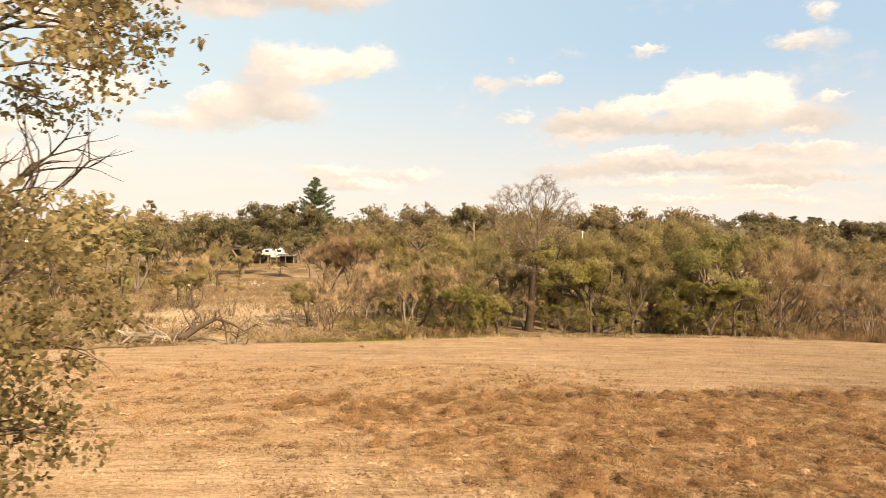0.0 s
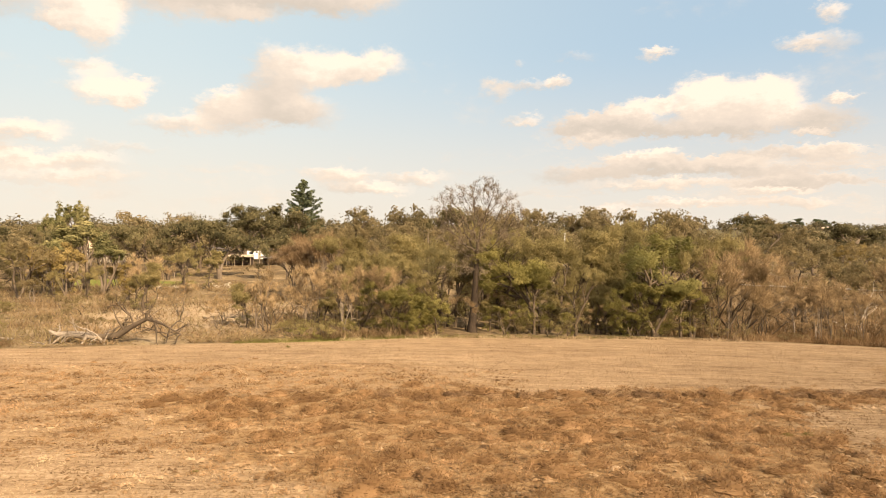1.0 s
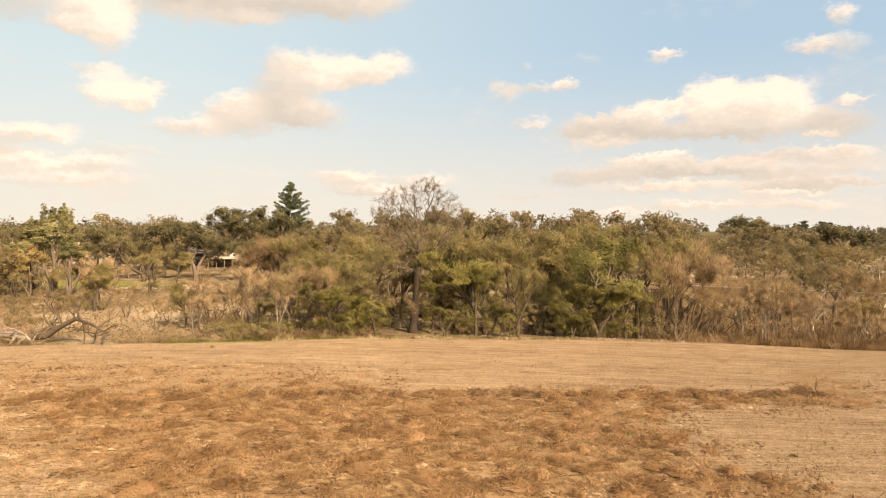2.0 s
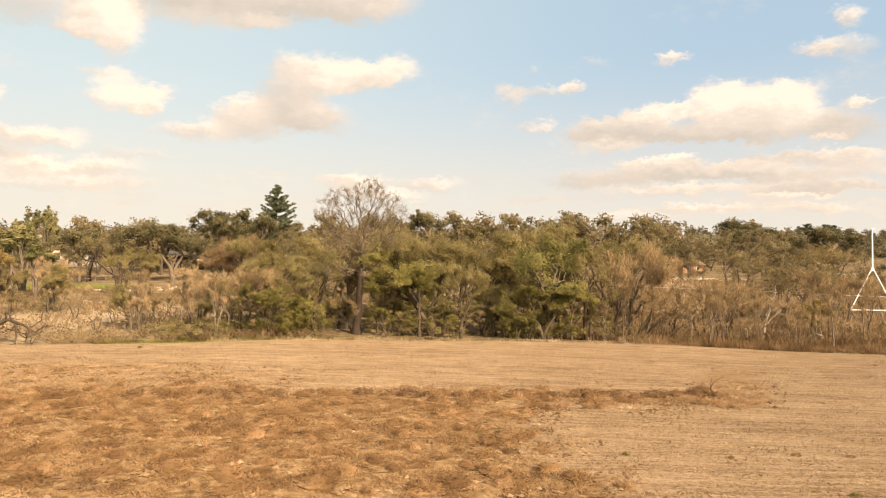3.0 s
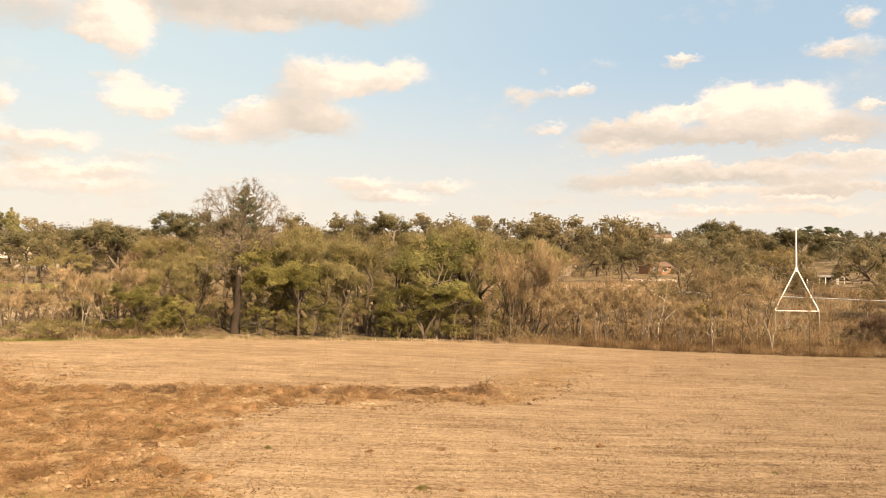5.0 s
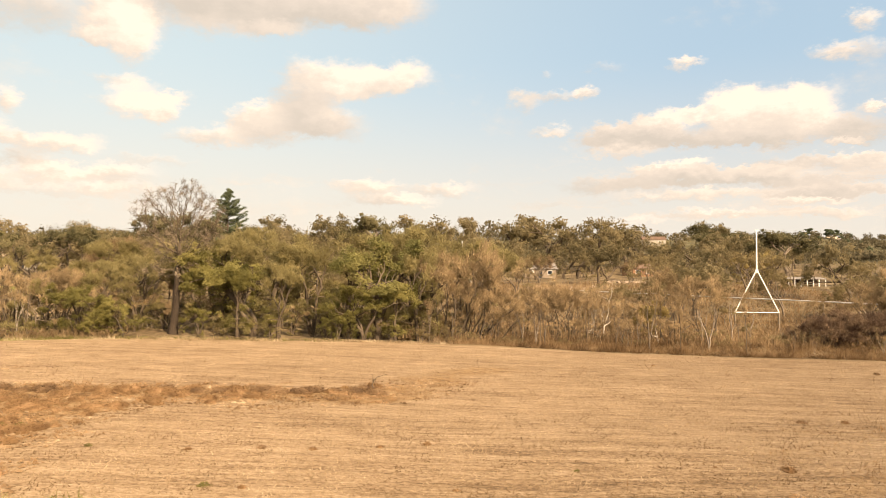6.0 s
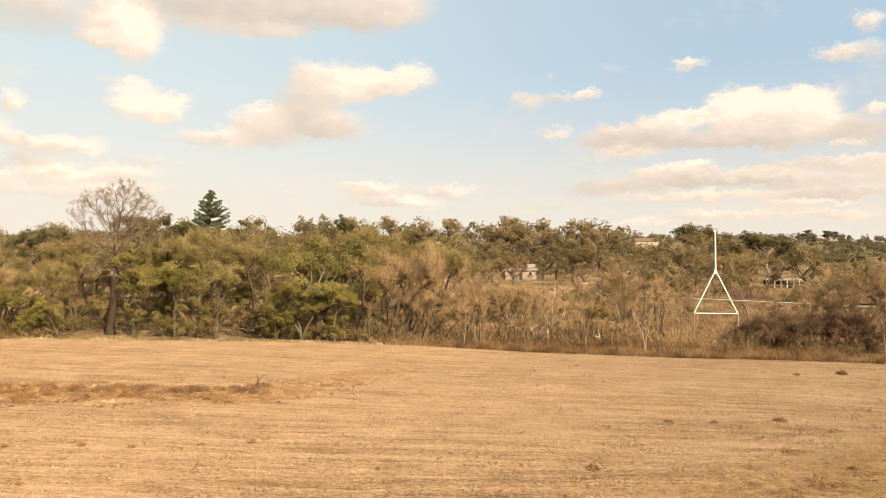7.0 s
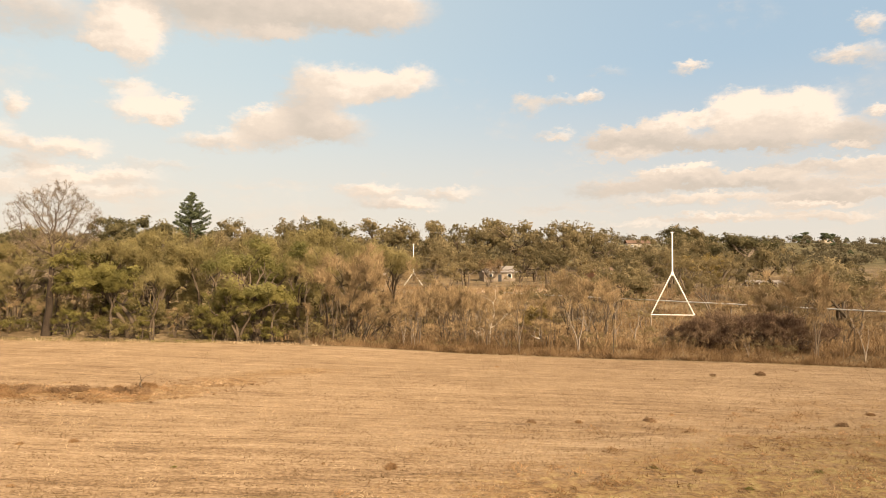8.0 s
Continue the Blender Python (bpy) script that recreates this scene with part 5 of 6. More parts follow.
def motorhome():
    ob = thing("motorhome", "white motorhome parked beside sheds under oaks", "motorhome")
    x, y = -39.3, 190.0
    ob.location, ob.rotation_euler = (x, y, float(level(x, y)) + 0.0), (0, 0, radians(6))
    body = part("body", mesh_of("motorhome_body", *joined(box(0, 0, 1.65, 5.2, 2.3, 2.0), box(2.0, 0, 2.55, 1.6, 2.28, 0.8), box(3.0, 0, 1.1, 0.9, 2.0, 1.1)), WHITE_WALL), ob)
    for px in (-1.5, 1.5):
        part("window", mesh_of("motorhome_window", *box(px, -1.16, 2.1, 0.9, 0.05, 0.6), GLASS), body)
    part("door", mesh_of("motorhome_door", *box(0.55, -1.16, 1.5, 0.65, 0.05, 1.8), CREAM), body)
    for px in (-2.0, 2.4):
        for side in (-1, 1):
            part("wheel", mesh_of("motorhome_wheel", *tubes([(np.array([px, side * 0.85, 0.4]), np.array([px, side * 1.12, 0.4]), 0.4, 0.4), (np.array([px, side * 1.12, 0.4]), np.array([px, side * 1.13, 0.4]), 0.4, 0.02)], 14), RUBBER), ob)


def open_shed(name, label, x, y, wide, deep, tall, bays, roof_mat, turn, wall=None, post_mat=TIMBER):
    """A roof on posts, with a back wall where one is given."""
    ob = thing(name, label, "shed")
    ob.location, ob.rotation_euler = (x, y, float(level(x, y)) - 0.1), (0, 0, radians(turn))
    c = np.array([[sx * (wide / 2 + 0.3), sy * (deep / 2 + 0.3), tall + (0.5 if sy > 0 else 0) + lift] for lift in (0, 0.12) for sy in (-1, 1) for sx in (-1, 1)])
    part("roof", mesh_of(name + "_roof", c, np.array([[0, 2, 3, 1], [4, 5, 7, 6], [0, 1, 5, 4], [2, 6, 7, 3], [0, 4, 6, 2], [1, 3, 7, 5]]), roof_mat), ob)
    for i in range(bays + 1):
        for sy in (-1, 1):
            part("post", mesh_of(name + "_post", *box(-wide / 2 + wide * i / bays, sy * deep / 2, tall / 2 + 0.1, 0.16, 0.16, tall + 0.1), post_mat), ob)
    if wall:
        part("wall", mesh_of(name + "_wall", *box(0, deep / 2 - 0.1, tall / 2, wide, 0.1, tall), wall), ob)


motorhome()
open_shed("lean_to_shed", "open lean-to shed with pale roof beside motorhome", -40.6, 178, 5.5, 4, 2.1, 3, ROOF_TAN, 4, BROWN_WALL)
open_shed("carport", "small grey carport beside the motorhome", -34.0, 180, 4.0, 4, 1.9, 2, ROOF_GREY, 0, BROWN_WALL)
open_shed("stable", "long low stable with dark roof and white posts", 129.5, 206, 9.5, 5, 2.0, 6, ROOF_GREY, -4, BROWN_WALL, WHITE_STEEL)


def fence(label, a, b, posts, mat, tall=1.2, rails=2):
    ob = thing("fence", label, "fence", "fences of the far pastures")
    z = float(level(*a))
    ob.location = (a[0], a[1], z)
    gap = np.array([b[0] - a[0], b[1] - a[1]])
    tops = []
    for i in range(posts):
        p = gap * i / (posts - 1)
        h = float(level(a[0] + p[0], a[1] + p[1])) - z
        tops.append(np.array([p[0], p[1], h]))
        part("post", mesh_of("fence_post", *box(p[0], p[1], h + tall / 2 - 0.1, 0.14, 0.14, tall + 0.2), mat), ob)
    for k in range(rails):
        lift = np.array([0, 0, tall * (0.92 - 0.42 * k)])
        part("rail", mesh_of("fence_rail", *tubes([(p + lift, q + lift, 0.06, 0.06) for p, q in zip(tops, tops[1:])], 4), mat), ob)


fence("grey rail fence across the far pasture", (150, 262), (215, 250), 22, TIMBER)
fence("grey timber fence beside the stable", (112, 199), (150, 201), 14, TIMBER)
fence("pale timber fence across the dry slope", (-62, 150), (-45, 146), 8, TIMBER)


def power_pole(x, y, tall):
    ob = thing("power_pole", "wooden power pole with crossarm on the slope", "pole", "power poles")
    ob.location = (x, y, float(level(x, y)))
    part("post", mesh_of("pole_post", *tubes([(np.array([0, 0, -0.5]), np.array([0, 0, tall]), 0.16, 0.11)], 8), TIMBER, True), ob)
    part("crossarm", mesh_of("pole_crossarm", *box(0, -0.12, tall - 0.6, 2.2, 0.12, 0.14), TIMBER), ob)


power_pole(212, 262, 10)
power_pole(-128, 190, 9)
power_pole(4, 186, 9)


def boulders(name, label, spots_from, count, seed, spread, size, mat):
    """Pale stones lying in rough rows."""
    rng = np.random.default_rng(seed)
    ob = thing(name, label, "rubble")
    x0, y0 = spots_from
    z0 = float(level(x0, y0))
    ob.location = (x0, y0, z0)
    shapes = []
    for k in range(4):
        bm = bmesh.new()
        bmesh.ops.create_icosphere(bm, subdivisions=1, radius=1)
        for v in bm.verts:
            v.co *= rng.uniform(0.7, 1.2)
        me = bpy.data.meshes.new("stone")
        bm.to_mesh(me)
        bm.free()
        me.materials.append(mat)
        shapes.append(me)
    for i in range(count):
        px, py = rng.uniform(-1, 1) * spread[0], (int(rng.integers(0, 4)) / 1.5 - 1 + rng.uniform(-0.12, 0.12)) * spread[1]
        s = size * rng.uniform(0.5, 1.5)
        stone = part("stone", shapes[i % 4], ob)
        stone.location = (px, py, float(level(x0 + px, y0 + py)) - z0 + s * 0.25)
        stone.scale = (s * rng.uniform(1, 2.2), s, s * 0.7)
        stone.rotation_euler = (0, 0, rng.uniform(0, 6))


boulders("rubble_bank", "rows of pale broken stone on the dry slope", (-34.5, 127), 70, 1, (6.5, 8), 0.22, STONE)
boulders("rubble_bank", "pale broken concrete and stone across the river", (57.5, 154), 170, 2, (8, 6.5), 0.38, RUBBLE)
boulders("rubble_bank", "scattered pale stones on the river terrace", (80, 182), 60, 3, (9, 5), 0.4, RUBBLE)
boulders("rubble_bank", "scattered pale stones on the sandy slope", (-30.0, 100), 18, 4, (3.5, 2.5), 0.2, RUBBLE)


# ---- thin bare saplings in the scrub ----
saplings = Grove([leafy_tree(221 + i, "sapling", "slender bare sapling with upright twigs", "sapling", TWIG, (BARK_MID, DRIFTWOOD, BARK_GREY)[i], 5.5, 0.05, stems=(1, 2, 2)[i], fork=0.3, depth=3, kids=3,
                             spread=0.38, up=0.3, puff=0.25, per_tip=1, size=0.06, wide=0.6, twigs=350, lean=0.25, thinnest=0.008, sides=4) for i in range(3)], "bare saplings of the river bank")
plot = np.random.default_rng(61)
for i in range(66):
    x = plot.uniform(33, 98) if i < 54 else plot.uniform(-12, 8)
    y = float(field_end(x)) + plot.uniform(2.5, 11)
    saplings.plant(i, x, y, plot.uniform(2.6, 6.4) * (0.5 if 64 < x < 80 else 1.0), plot.uniform(0, 360), plot.uniform(0.8, 1.3))

# ---- weeds, stubble, reeds and brush ----


def tuft(rng, radius, tall, count, width, up=0.5):
    """A dense dome of short fine stems."""
    way = unit(rng.normal(size=(count, 3)))
    way[:, 2] = np.abs(way[:, 2])
    lump = 1 + 0.22 * np.sin(way[:, :1] * 5 + 1) * np.sin(way[:, 1:2] * 4)
    roots = way * np.array([radius, radius, tall]) * lump * rng.uniform(0.35, 0.85, (count, 1)) - np.array([0, 0, 0.03])
    tips = roots + unit(way * np.array([1, 1, 0.8]) + rng.normal(size=(count, 3)) * 0.6 + np.array([0, 0, up * 0.6])) * radius * rng.uniform(0.14, 0.36, (count, 1))
    return blades(rng, roots, tips, rng.uniform(0.6, 1.4, count) * width, way)


def mound(rng, radius, tall, rings=4, sides=11):
    """The dense lumpy heart of a clump, closed down to the ground."""
    lift = np.linspace(0, np.pi / 2, rings + 1)[:-1]
    turn = np.arange(sides) * 2 * np.pi / sides
    points = np.array([[math.cos(v) * math.cos(a), math.cos(v) * math.sin(a), math.sin(v)] for v in lift for a in turn] + [[0, 0, 1.0]])
    points = points * rng.uniform(0.78, 1.12, (len(points), 1)) * np.array([radius, radius, tall]) - np.array([0, 0, 0.05])
    faces = []
    for r in range(rings):
        for k in range(sides):
            a, b = r * sides + k, r * sides + (k + 1) % sides
            if r < rings - 1:
                faces += [(a, b, b + sides), (a, b + sides, a + sides)]
            else:
                faces.append((a, b, rings * sides))
    return points, np.array(faces)


def tuft_mesh(seed, mat, radius, tall, count, width, up=0.5, heart=0.0):
    rng = np.random.default_rng(seed)
    pieces = [tuft(rng, radius, tall, count, width, up)]
    if heart:
        pieces.append(mound(rng, radius * heart, tall * heart))
    return mesh_of("tuft", *joined(*pieces), mat)


rng = np.random.default_rng(17)
TUFTS = [tuft_mesh(400 + i, WEED if i < 3 else WEED_DARK, 0.42, 0.42, 640, 0.017, 0.4, 0.78) for i in range(5)]
GREEN_TUFT = tuft_mesh(410, GRASS, 0.35, 0.3, 300, 0.022, 1.2)


def weed(me, x, y, size, squash=1.0, label="low round tumbleweed clump of dry russet stems", group="dry weed clumps in the field"):
    ob = tagged(new("weed_clump", me), label, "weed", group)
    ob.location, ob.rotation_euler = (x, y, float(level(x, y)) - 0.02), (0, 0, rng.uniform(0, 6.28))
    ob.scale = (size * rng.uniform(0.9, 1.5), size * rng.uniform(0.8, 1.1), size * squash)


def plant_weeds():
    made = 0
    while made < 250:
        x, y = rng.uniform(-18, 26), rng.uniform(20.5, 41)
        if inside(np.array([x]), np.array([y]), WEED_PATCH)[0] < rng.uniform(-1.0, 2.5):
            continue
        weed(TUFTS[int(rng.integers(0, 3))], x, y, rng.uniform(0.7, 1.75), rng.uniform(0.48, 0.72))
        made += 1
    for x in np.arange(2.5, 33.5, 0.8):
        weed(TUFTS[4] if rng.uniform() < 0.65 else TUFTS[1], x + rng.uniform(-0.4, 0.4), 35.6 + 0.148 * (x - 5) + rng.uniform(-0.6, 0.4), rng.uniform(0.8, 1.7), 0.62,
             "dark brown tumbleweed clump along the weed strip")


SINGLE_WEEDS = [
    (55.9, 24.9, 0.5, 1), (54.1, 23.0, 0.3, 0), (57.2, 24.5, 0.45, 0), (58.1, 22.7, 0.4, 1), (68.3, 38.2, 0.9, 0), (72.1, 58.4, 1.2, 0), (68.1, 57.0, 0.8, 0), (58.7, 37.2, 0.8, 0),
    (60.4, 39.6, 0.4, 0), (47.6, 24.2, 0.7, 0), (40.9, 23.7, 0.35, 1), (37.2, 21.4, 0.3, 0), (71.5, 41.7, 0.6, 0), (58.3, 24.6, 0.4, 0), (55.1, 35.7, 0.6, 0), (52.9, 35.2, 0.6, 0),
    (45.4, 24.5, 0.25, 0), (61.0, 24.7, 0.5, 1), (36.1, 26.8, 0.5, 0), (32.4, 41.2, 1.1, 0), (30.9, 41.0, 0.6, 0), (62.9, 32.4, 0.4, 0), (75.9, 61.0, 0.4, 0), (52.2, 59.5, 0.5, 0),
    (62.2, 24.0, 0.4, 0), (24.6, 25.6, 0.5, 1), (28.1, 25.4, 0.4, 0), (30.5, 25.8, 0.5, 0), (32.3, 25.7, 0.4, 0), (30.1, 21.3, 0.6, 1), (31.2, 21.2, 0.4, 0), (21.2, 27.5, 1.0, 0),
    (20.5, 28.5, 0.8, 1), (20.7, 25.3, 0.8, 0), (25.2, 35.9, 1.2, 0), (27.1, 36.9, 1.3, 0), (32.0, 40.8, 1.1, 0), (19.7, 28.4, 0.7, 1), (34.5, 26.2, 0.4, 0), (32.4, 41.4, 1.2, 0),
    (30.4, 39.2, 0.9, 0), (-6.2, 39.2, 0.5, 0), (-2.4, 41.4, 0.4, 0), (-6.4, 36.9, 0.7, 0), (-6.3, 47.9, 0.4, 0), (-5.4, 47.9, 0.4, 0), (-14.8, 45.9, 0.5, 0), (-12.9, 45.9, 0.4, 0),
    (-5.0, 56.5, 0.8, 1), (-1.2, 23.0, 0.4, 1), (1.2, 22.8, 0.4, 0), (-12.0, 37.9, 0.5, 0),
]
plant_weeds()
for x, y, size, sort in SINGLE_WEEDS:
    if sort:
        weed(GREEN_TUFT, x, y, size, 0.9, "small green weed tuft in the stubble", "green weeds in the field")
    else:
        weed(TUFTS[int(rng.integers(0, 5))], x, y, size, 0.8, "small dry weed tuft in the stubble")


def pale_clump():
    ob = tagged(new("grass_clump", tuft_mesh(420, STRAW, 0.5, 0.75, 700, 0.03, 1.5)), "pale dry grass clump standing at the field edge", "grass")
    ob.location = (34.75, 71.0, float(level(34.75, 71.0)))


pale_clump()


def stuff(name, label, category, points_faces, mat):
    return tagged(new(name, mesh_of(name, *points_faces, mat)), label, category, kind="stuff")


def stubble():
    rng = np.random.default_rng(23)
    count = 170000
    y = 18.5 + 50 * rng.uniform(0, 1, count) ** 1.35
    x = rng.uniform(-0.62 * y - 2, 52 + 0.62 * y)
    y = np.round(y / 0.38) * 0.38 + rng.normal(size=count) * 0.06 + 0.25 * wave(x, 0 * x, 30)
    keep = (y < field_end(x) - 0.6) & (soil_share(x, y) < rng.uniform(0.3, 1.1, count)) & (y > 17.5)
    x, y = x[keep], y[keep]
    roots = np.stack([x, y, level(x, y) - 0.01], -1)
    tall = rng.uniform(0.05, 0.15, (len(x), 1))
    tips = roots + np.concatenate([rng.normal(size=(len(x), 2)) * 0.07, tall], 1)
    flat = rng.uniform(size=len(x)) < 0.35
    tips[flat] = roots[flat] + np.stack([rng.normal(size=flat.sum()) * 0.08, rng.normal(size=flat.sum()) * 0.05, np.full(flat.sum(), 0.05)], -1)
    stuff("stubble", "cut pale straw stubble standing in rows across the field", "stubble", blades(rng, roots, tips, rng.uniform(0.011, 0.026, len(x))), STRAW)


def dry_grass():
    """Short dry growth between the weed clumps."""
    rng = np.random.default_rng(29)
    count = 230000
    y = 19 + 27 * rng.uniform(0, 1, count) ** 1.2
    x = np.where(rng.uniform(size=count) < 0.72, rng.uniform(-26, 40, count), rng.uniform(40, 92, count))
    keep = soil_share(x, y) ** 1.5 * (0.6 + 0.4 * wave(x, y, 0.42, 8.0)) > rng.uniform(0.05, 0.8, count)
    x, y = x[keep], y[keep]
    roots = np.stack([x, y, level(x, y) - 0.01], -1)
    lush = (0.5 + 0.5 * wave(x, y, 0.42, 8.0))[:, None]
    tips = roots + np.concatenate([rng.normal(size=(len(x), 2)) * 0.1, (0.04 + 0.24 * lush ** 1.5) * rng.uniform(0.4, 1.1, (len(x), 1))], 1)
    stuff("dry_grass", "low russet dry grass covering the fallow strip", "grass", blades(rng, roots, tips, rng.uniform(0.012, 0.024, len(x))), WEED)


def small_weeds():
    """The small clumps between the large ones."""
    rng = np.random.default_rng(53)
    pieces = []
    while len(pieces) < 1700:
        x, y = rng.uniform(-18, 34) if len(pieces) < 1450 else rng.uniform(44, 84), 20 + 22 * rng.uniform()
        if soil_share(np.array([x]), np.array([y]))[0] < rng.uniform(0.2, 1.0):
            continue
        r = rng.uniform(0.14, 0.5)
        high = r * rng.uniform(0.5, 0.85)
        p, f = tuft(rng, r, high, 62, 0.026)
        pieces.append((p + np.array([x, y, float(level(x, y))]), f))
    stuff("small_weeds", "small dry russet weeds thick on the ground", "weeds", joined(*pieces), WEED)


def clods():
    """Broken lumps of dry earth over the fallow strip and its ragged rim."""
    rng = np.random.default_rng(67)
    count = 60000
    y = 18.6 + 26 * rng.uniform(0, 1, count) ** 1.5
    x = rng.uniform(-26, 40, count)
    rim = soil_share(x, y)
    keep = (rim > 0.12) & (rng.uniform(size=count) < 0.28 + 0.3 * (rim < 0.75)) & (0.5 + 0.5 * wave(x, y, 0.9, 4.0) > rng.uniform(0.1, 0.9, count))
    x, y = x[keep], y[keep]
    shape = np.array([[1, 0, 0], [-1, 0, 0], [0, 1, 0], [0, -1, 0], [0, 0, 1], [0, 0, -0.6]], float)
    corner = np.array([[0, 2, 4], [2, 1, 4], [1, 3, 4], [3, 0, 4], [2, 0, 5], [1, 2, 5], [3, 1, 5], [0, 3, 5]])
    size = 0.028 + 0.08 * rng.uniform(0, 1, len(x)) ** 2.2
    turn = rng.uniform(0, 6.28, len(x))
    lump = shape[None] * rng.uniform(0.6, 1.4, (len(x), 6, 1)) * size[:, None, None] * np.array([1.4, 1.0, 0.75])
    c, s = np.cos(turn)[:, None], np.sin(turn)[:, None]
    points = np.stack([lump[:, :, 0] * c - lump[:, :, 1] * s, lump[:, :, 0] * s + lump[:, :, 1] * c, lump[:, :, 2]], -1)
    points = points + np.stack([x, y, level(x, y) + 0.02], -1)[:, None]
    faces = (np.arange(len(x)) * 6)[:, None, None] + corner[None]
    stuff("clods", "small dry clods of earth strewn over the fallow strip", "clods", (points.reshape(-1, 3), faces.reshape(-1, 3)), CLOD)


def dead_branch():
    rng = np.random.default_rng(71)
    ob = thing("dead_branch", "dark crooked dead branch sticking up in the field", "branch")
    ob.location = (32.7, 40.1, float(level(32.7, 40.1)))
    knots = [np.array(p) for p in ((0.08, 0, -0.1), (-0.04, 0, 0.18), (-0.2, 0, 0.33), (-0.1, 0, 0.6), (0.1, 0.05, 0.82))]
    segments = [(a, b, 0.045 - 0.008 * i, 0.037 - 0.008 * i) for i, (a, b) in enumerate(zip(knots, knots[1:]))]
    for k in (2, 3, 4):
        more, _ = grow(rng, knots[k], (rng.uniform(-0.3, 0.9), 0, rng.uniform(0.2, 0.8)), 0.35, 0.016, 1, 2, 0.6, 0.0, 0.3)
        segments += more
    part("limb", mesh_of("dead_branch_limb", *tubes(segments, 6), BARK_DARK, True), ob)


def reeds():
    rng = np.random.default_rng(31)
    count = 44000
    x = rng.uniform(33, 118, count)
    y = field_end(x) + 0.6 + 9 * rng.uniform(0, 1, count) ** 1.5
    clump = 0.6 + 0.4 * wave(x, y, 0.8)
    keep = (clump > rng.uniform(0, 0.8, count)) & (x > 33 + 8 * rng.uniform(0, 1, count))
    x, y, clump = x[keep], y[keep], clump[keep]
    tall = (0.35 + 1.15 * clump ** 1.5 * rng.uniform(0.25, 1.15, len(x))) * np.where(x > 88, 0.8, 1.0)
    roots = np.stack([x, y, level(x, y) - 0.05], -1)
    tips = roots + np.stack([rng.normal(size=len(x)) * 0.4, rng.normal(size=len(x)) * 0.3, tall * rng.uniform(0.5, 1.0, len(x))], -1)
    stuff("reeds", "dense dry brown reeds along the field edge", "reeds", blades(rng, roots, tips, rng.uniform(0.02, 0.045, len(x))), REED)


def edge_grass():
    rng = np.random.default_rng(37)
    count = 6000
    x = np.interp(rng.uniform(0, 1, count), (0, 0.75, 1), (-10, 5, 26))
    y = field_end(x) + rng.uniform(-0.4, 2.2, count)
    roots = np.stack([x, y, level(x, y) - 0.03], -1)
    tips = roots + np.stack([rng.normal(size=count) * 0.1, rng.normal(size=count) * 0.1, rng.uniform(0.06, 0.3, count)], -1)
    stuff("edge_grass", "green and yellow grass strip below the willows", "grass", blades(rng, roots, tips, rng.uniform(0.02, 0.05, count)), GRASS)
    count = 5200
    x = rng.uniform(-2, 37, count)
    keep = 0.5 + 0.5 * wave(x, 0 * x, 0.7) > rng.uniform(0.1, 0.95, count)
    x = x[keep]
    y = field_end(x) + rng.normal(size=len(x)) * 0.35
    roots = np.stack([x, y, level(x, y) - 0.03], -1)
    tips = roots + np.stack([rng.normal(size=len(x)) * 0.12, rng.normal(size=len(x)) * 0.12, 0.08 + 0.38 * rng.uniform(0, 1, len(x)) ** 2], -1)
    stuff("edge_straw", "pale dry grass stalks standing along the field edge", "grass", blades(rng, roots, tips, rng.uniform(0.02, 0.045, len(x))), STRAW)
    count = 3600
    x = np.concatenate([rng.uniform(-4, 28, 2400), rng.uniform(-12, 68, 1200)])
    y = np.concatenate([19.3 + rng.normal(size=2400) * 0.3, 17.6 + rng.normal(size=1200) * 0.8])
    roots = np.stack([x, y, level(x, y) - 0.02], -1)
    tips = roots + np.stack([rng.normal(size=count) * 0.1, rng.normal(size=count) * 0.1, rng.uniform(0.1, 0.3, count)], -1)
    stuff("verge_grass", "green grass on the verge beside the track", "grass", blades(rng, roots, tips, rng.uniform(0.015, 0.03, count)), GRASS)


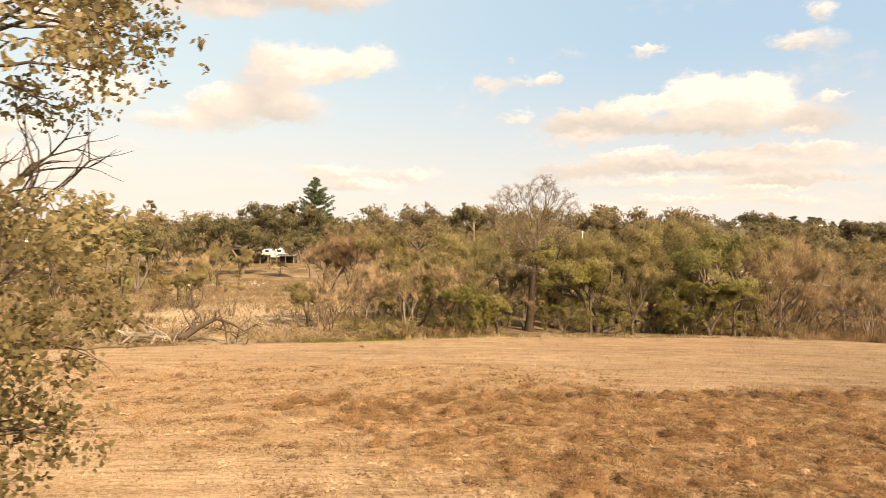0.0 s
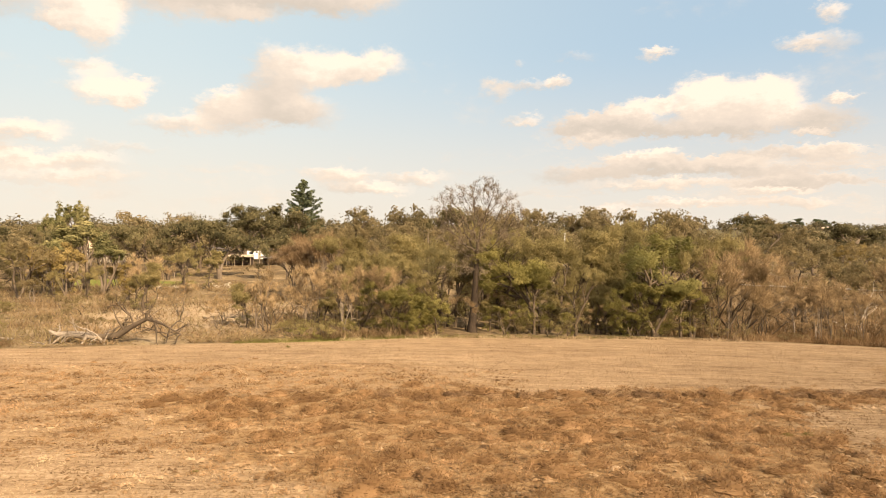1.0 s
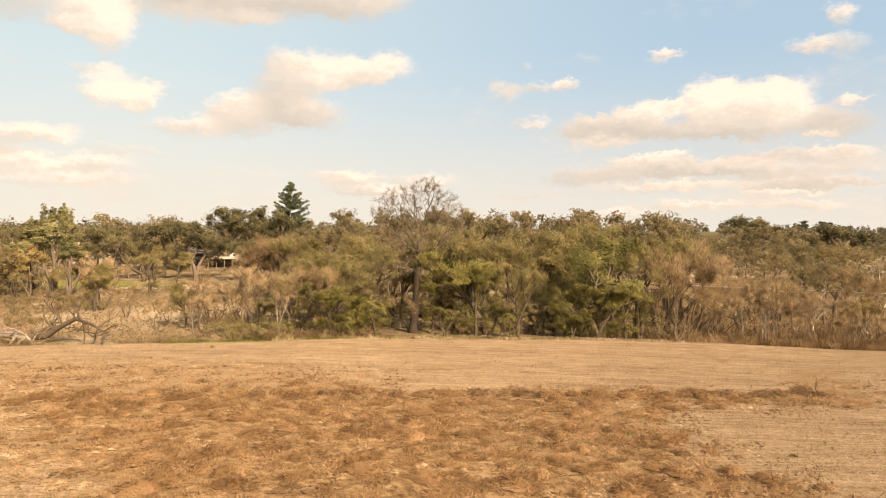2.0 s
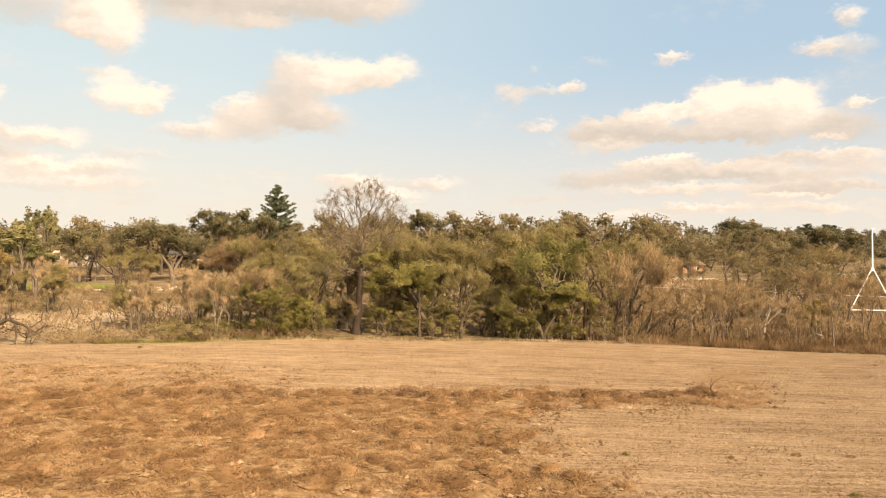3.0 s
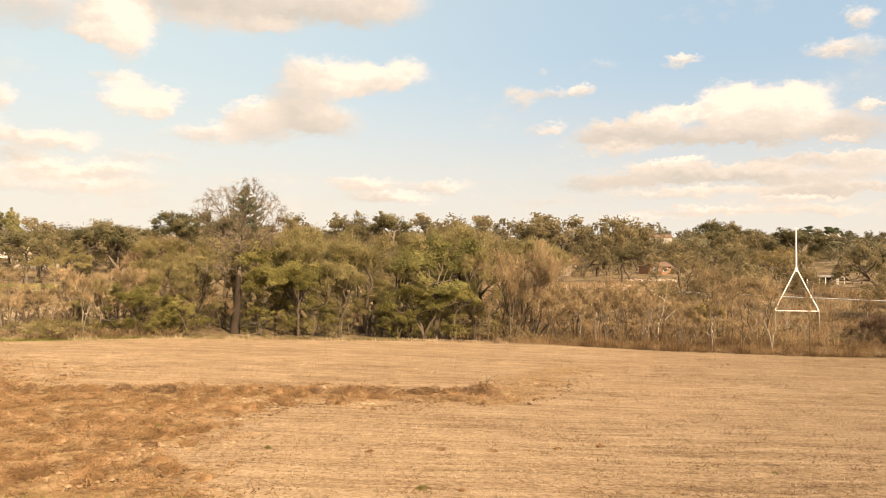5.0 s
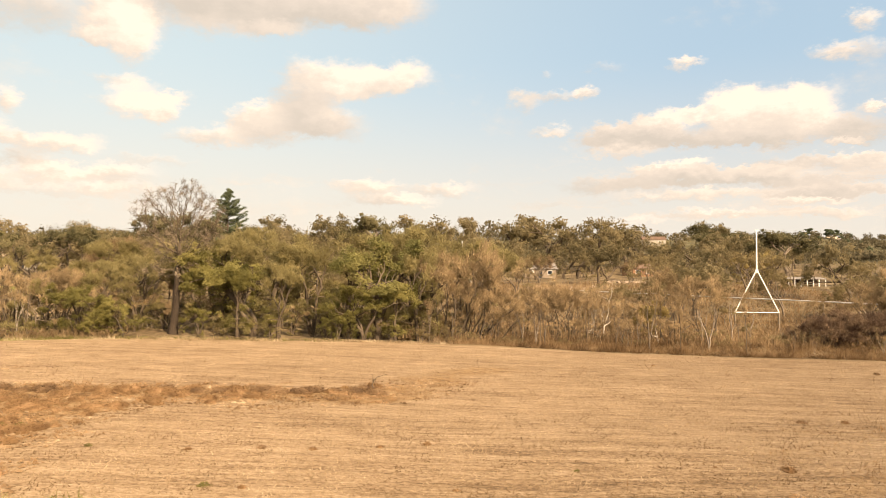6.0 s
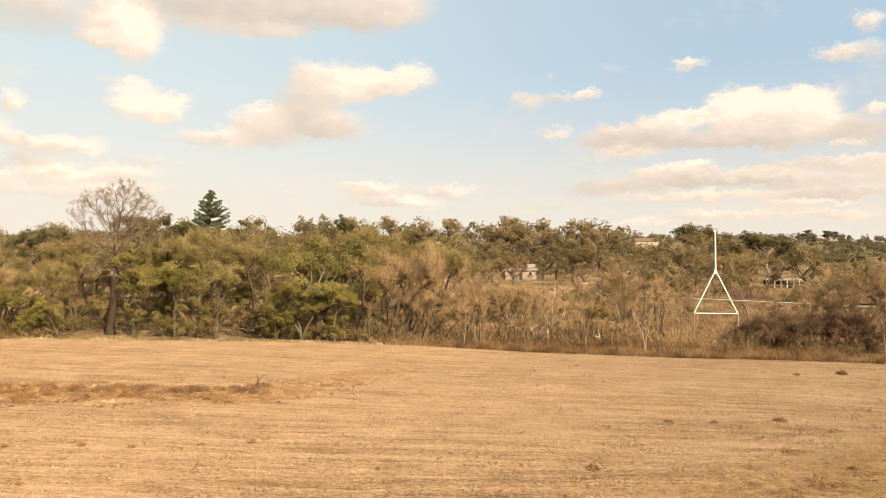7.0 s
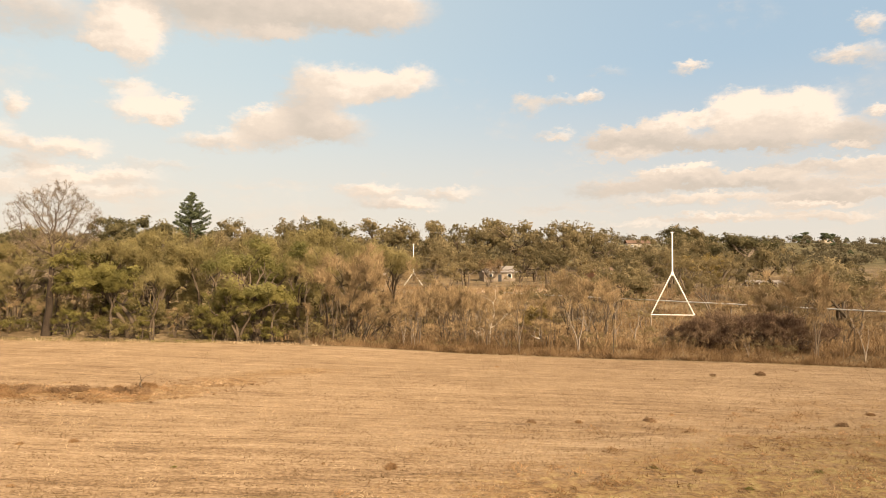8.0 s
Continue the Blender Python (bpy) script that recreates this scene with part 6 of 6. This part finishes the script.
def bank_brush():
    """Low dry brush and weeds over the sandy bank."""
    rng = np.random.default_rng(41)
    for mat, count, name, label in ((BRUSH, 95000, "dry_brush", "tangled dry tan brush on the sandy bank"), (LEAF_BROWN, 30000, "brown_brush", "low brown brush and dead weeds on the bank")):
        x = rng.uniform(-95, 6, count)
        y = field_end(x) + 0.8 + 80 * rng.uniform(0, 1, count) ** 1.7
        clump = 0.5 + 0.5 * wave(x, y, 1.7 if mat is BRUSH else 2.6, 7.0)
        keep = (clump > rng.uniform(0.25, 0.95, count)) & ~((x > -26) & (x < -12) & (y < field_end(x) + 2.2) & (rng.uniform(size=count) < 0.5)) & ~((np.hypot((x + 19) / 1.2, (y - 79) / 1.7) < 8.5) & (rng.uniform(size=count) < 0.3))
        x, y, clump = x[keep], y[keep], clump[keep]
        tall = (0.25 + 1.5 * clump ** 2) * rng.uniform(0.4, 1.1, len(x))
        roots = np.stack([x, y, level(x, y) - 0.05 + tall * rng.uniform(0, 0.5, len(x))], -1)
        tips = roots + np.stack([rng.normal(size=len(x)) * 0.35, rng.normal(size=len(x)) * 0.3, tall * 0.6], -1)
        pieces = blades(rng, roots, tips, rng.uniform(0.03, 0.08, len(x)))
        leafy = roots[::2] + rng.normal(size=roots[::2].shape) * 0.15 + np.array([0, 0, 0.3])
        stuff(name, label, "brush", joined(pieces, cards(rng, leafy, 0.085)), mat)
    count = 42000
    x = rng.uniform(30, 135, count)
    y = field_end(x) + 6 + 85 * rng.uniform(0, 1, count) ** 1.3
    tall = 0.4 + 1.3 * (0.5 + 0.5 * wave(x, y, 2.2)) * rng.uniform(0.3, 1.1, count)
    roots = np.stack([x, y, level(x, y) - 0.05 + tall * 0.3], -1)
    tips = roots + np.stack([rng.normal(size=count) * 0.35, rng.normal(size=count) * 0.3, tall], -1)
    stuff("river_brush", "tangled brown brush over the river bed", "brush", joined(blades(rng, roots, tips, rng.uniform(0.04, 0.08, count)), cards(rng, tips[::2], 0.1)), REED)


def far_woods():
    rng = np.random.default_rng(43)
    centres, bends, sizes = [], [], []
    for k in range(1600):
        y = 270 + 760 * rng.uniform() ** 1.3 if k > 260 else rng.uniform(262, 310)
        x = rng.uniform(-0.66 * y - 20, 55 + 0.66 * y)
        if math.hypot((x - 152) / 2.2, (y - 430) / 2.5) < 20 or (x > 120 and wave(x, y, 45.0) < -0.8):
            continue
        edge = 48 + 0.43 * y < x and y < 620
        if edge and y < 300:
            continue
        r = rng.uniform(2.2, 4.6)
        tall = rng.uniform(2.5, 4.5) if edge else rng.uniform(4, 9) if x > 100 else rng.uniform(9, 12.5)
        many = 190 if k <= 260 else 105
        ball = unit(rng.normal(size=(many, 3))) * rng.uniform(0.5, 1.0, (many, 1)) * np.array([r, r, tall * 0.42])
        sizes.append(np.full((many, 1), 0.36 if k <= 260 else 0.58))
        lump = 1 + 0.35 * np.sin(ball[:, :1] * 2.1 + k) * np.sin(ball[:, 2:] * 1.7 + k)
        bends.append(unit(ball))
        centres.append(ball * lump + np.array([x, y, float(level(x, y)) + tall * 0.55]))
    stuff("far_woods", "dark olive oak woods scattered over the distant hills", "woods", cards(rng, np.concatenate(centres), np.concatenate(sizes), face=np.concatenate(bends)), LEAF_FAR)


for i in range(30):
    x = rng.uniform(-46, -2)
    y = float(field_end(x)) + (9 if -28 < x < -10 else 3) + 26 * rng.uniform() ** 1.3
    if math.hypot((x + 19) / 1.2, (y - 79) / 1.7) < 8:
        continue
    low_brush.plant(i if i % 3 != 2 else i + 2, x, y, rng.uniform(1.1, 2.8), rng.uniform(0, 360), rng.uniform(1.0, 1.6))
stubble()
dry_grass()
small_weeds()
clods()
dead_branch()
reeds()
edge_grass()
bank_brush()
far_woods()
for g in (greens, olives, bares, scrubs, oaks, brushes, live_oaks, low_brush, deep):
    g.clear()
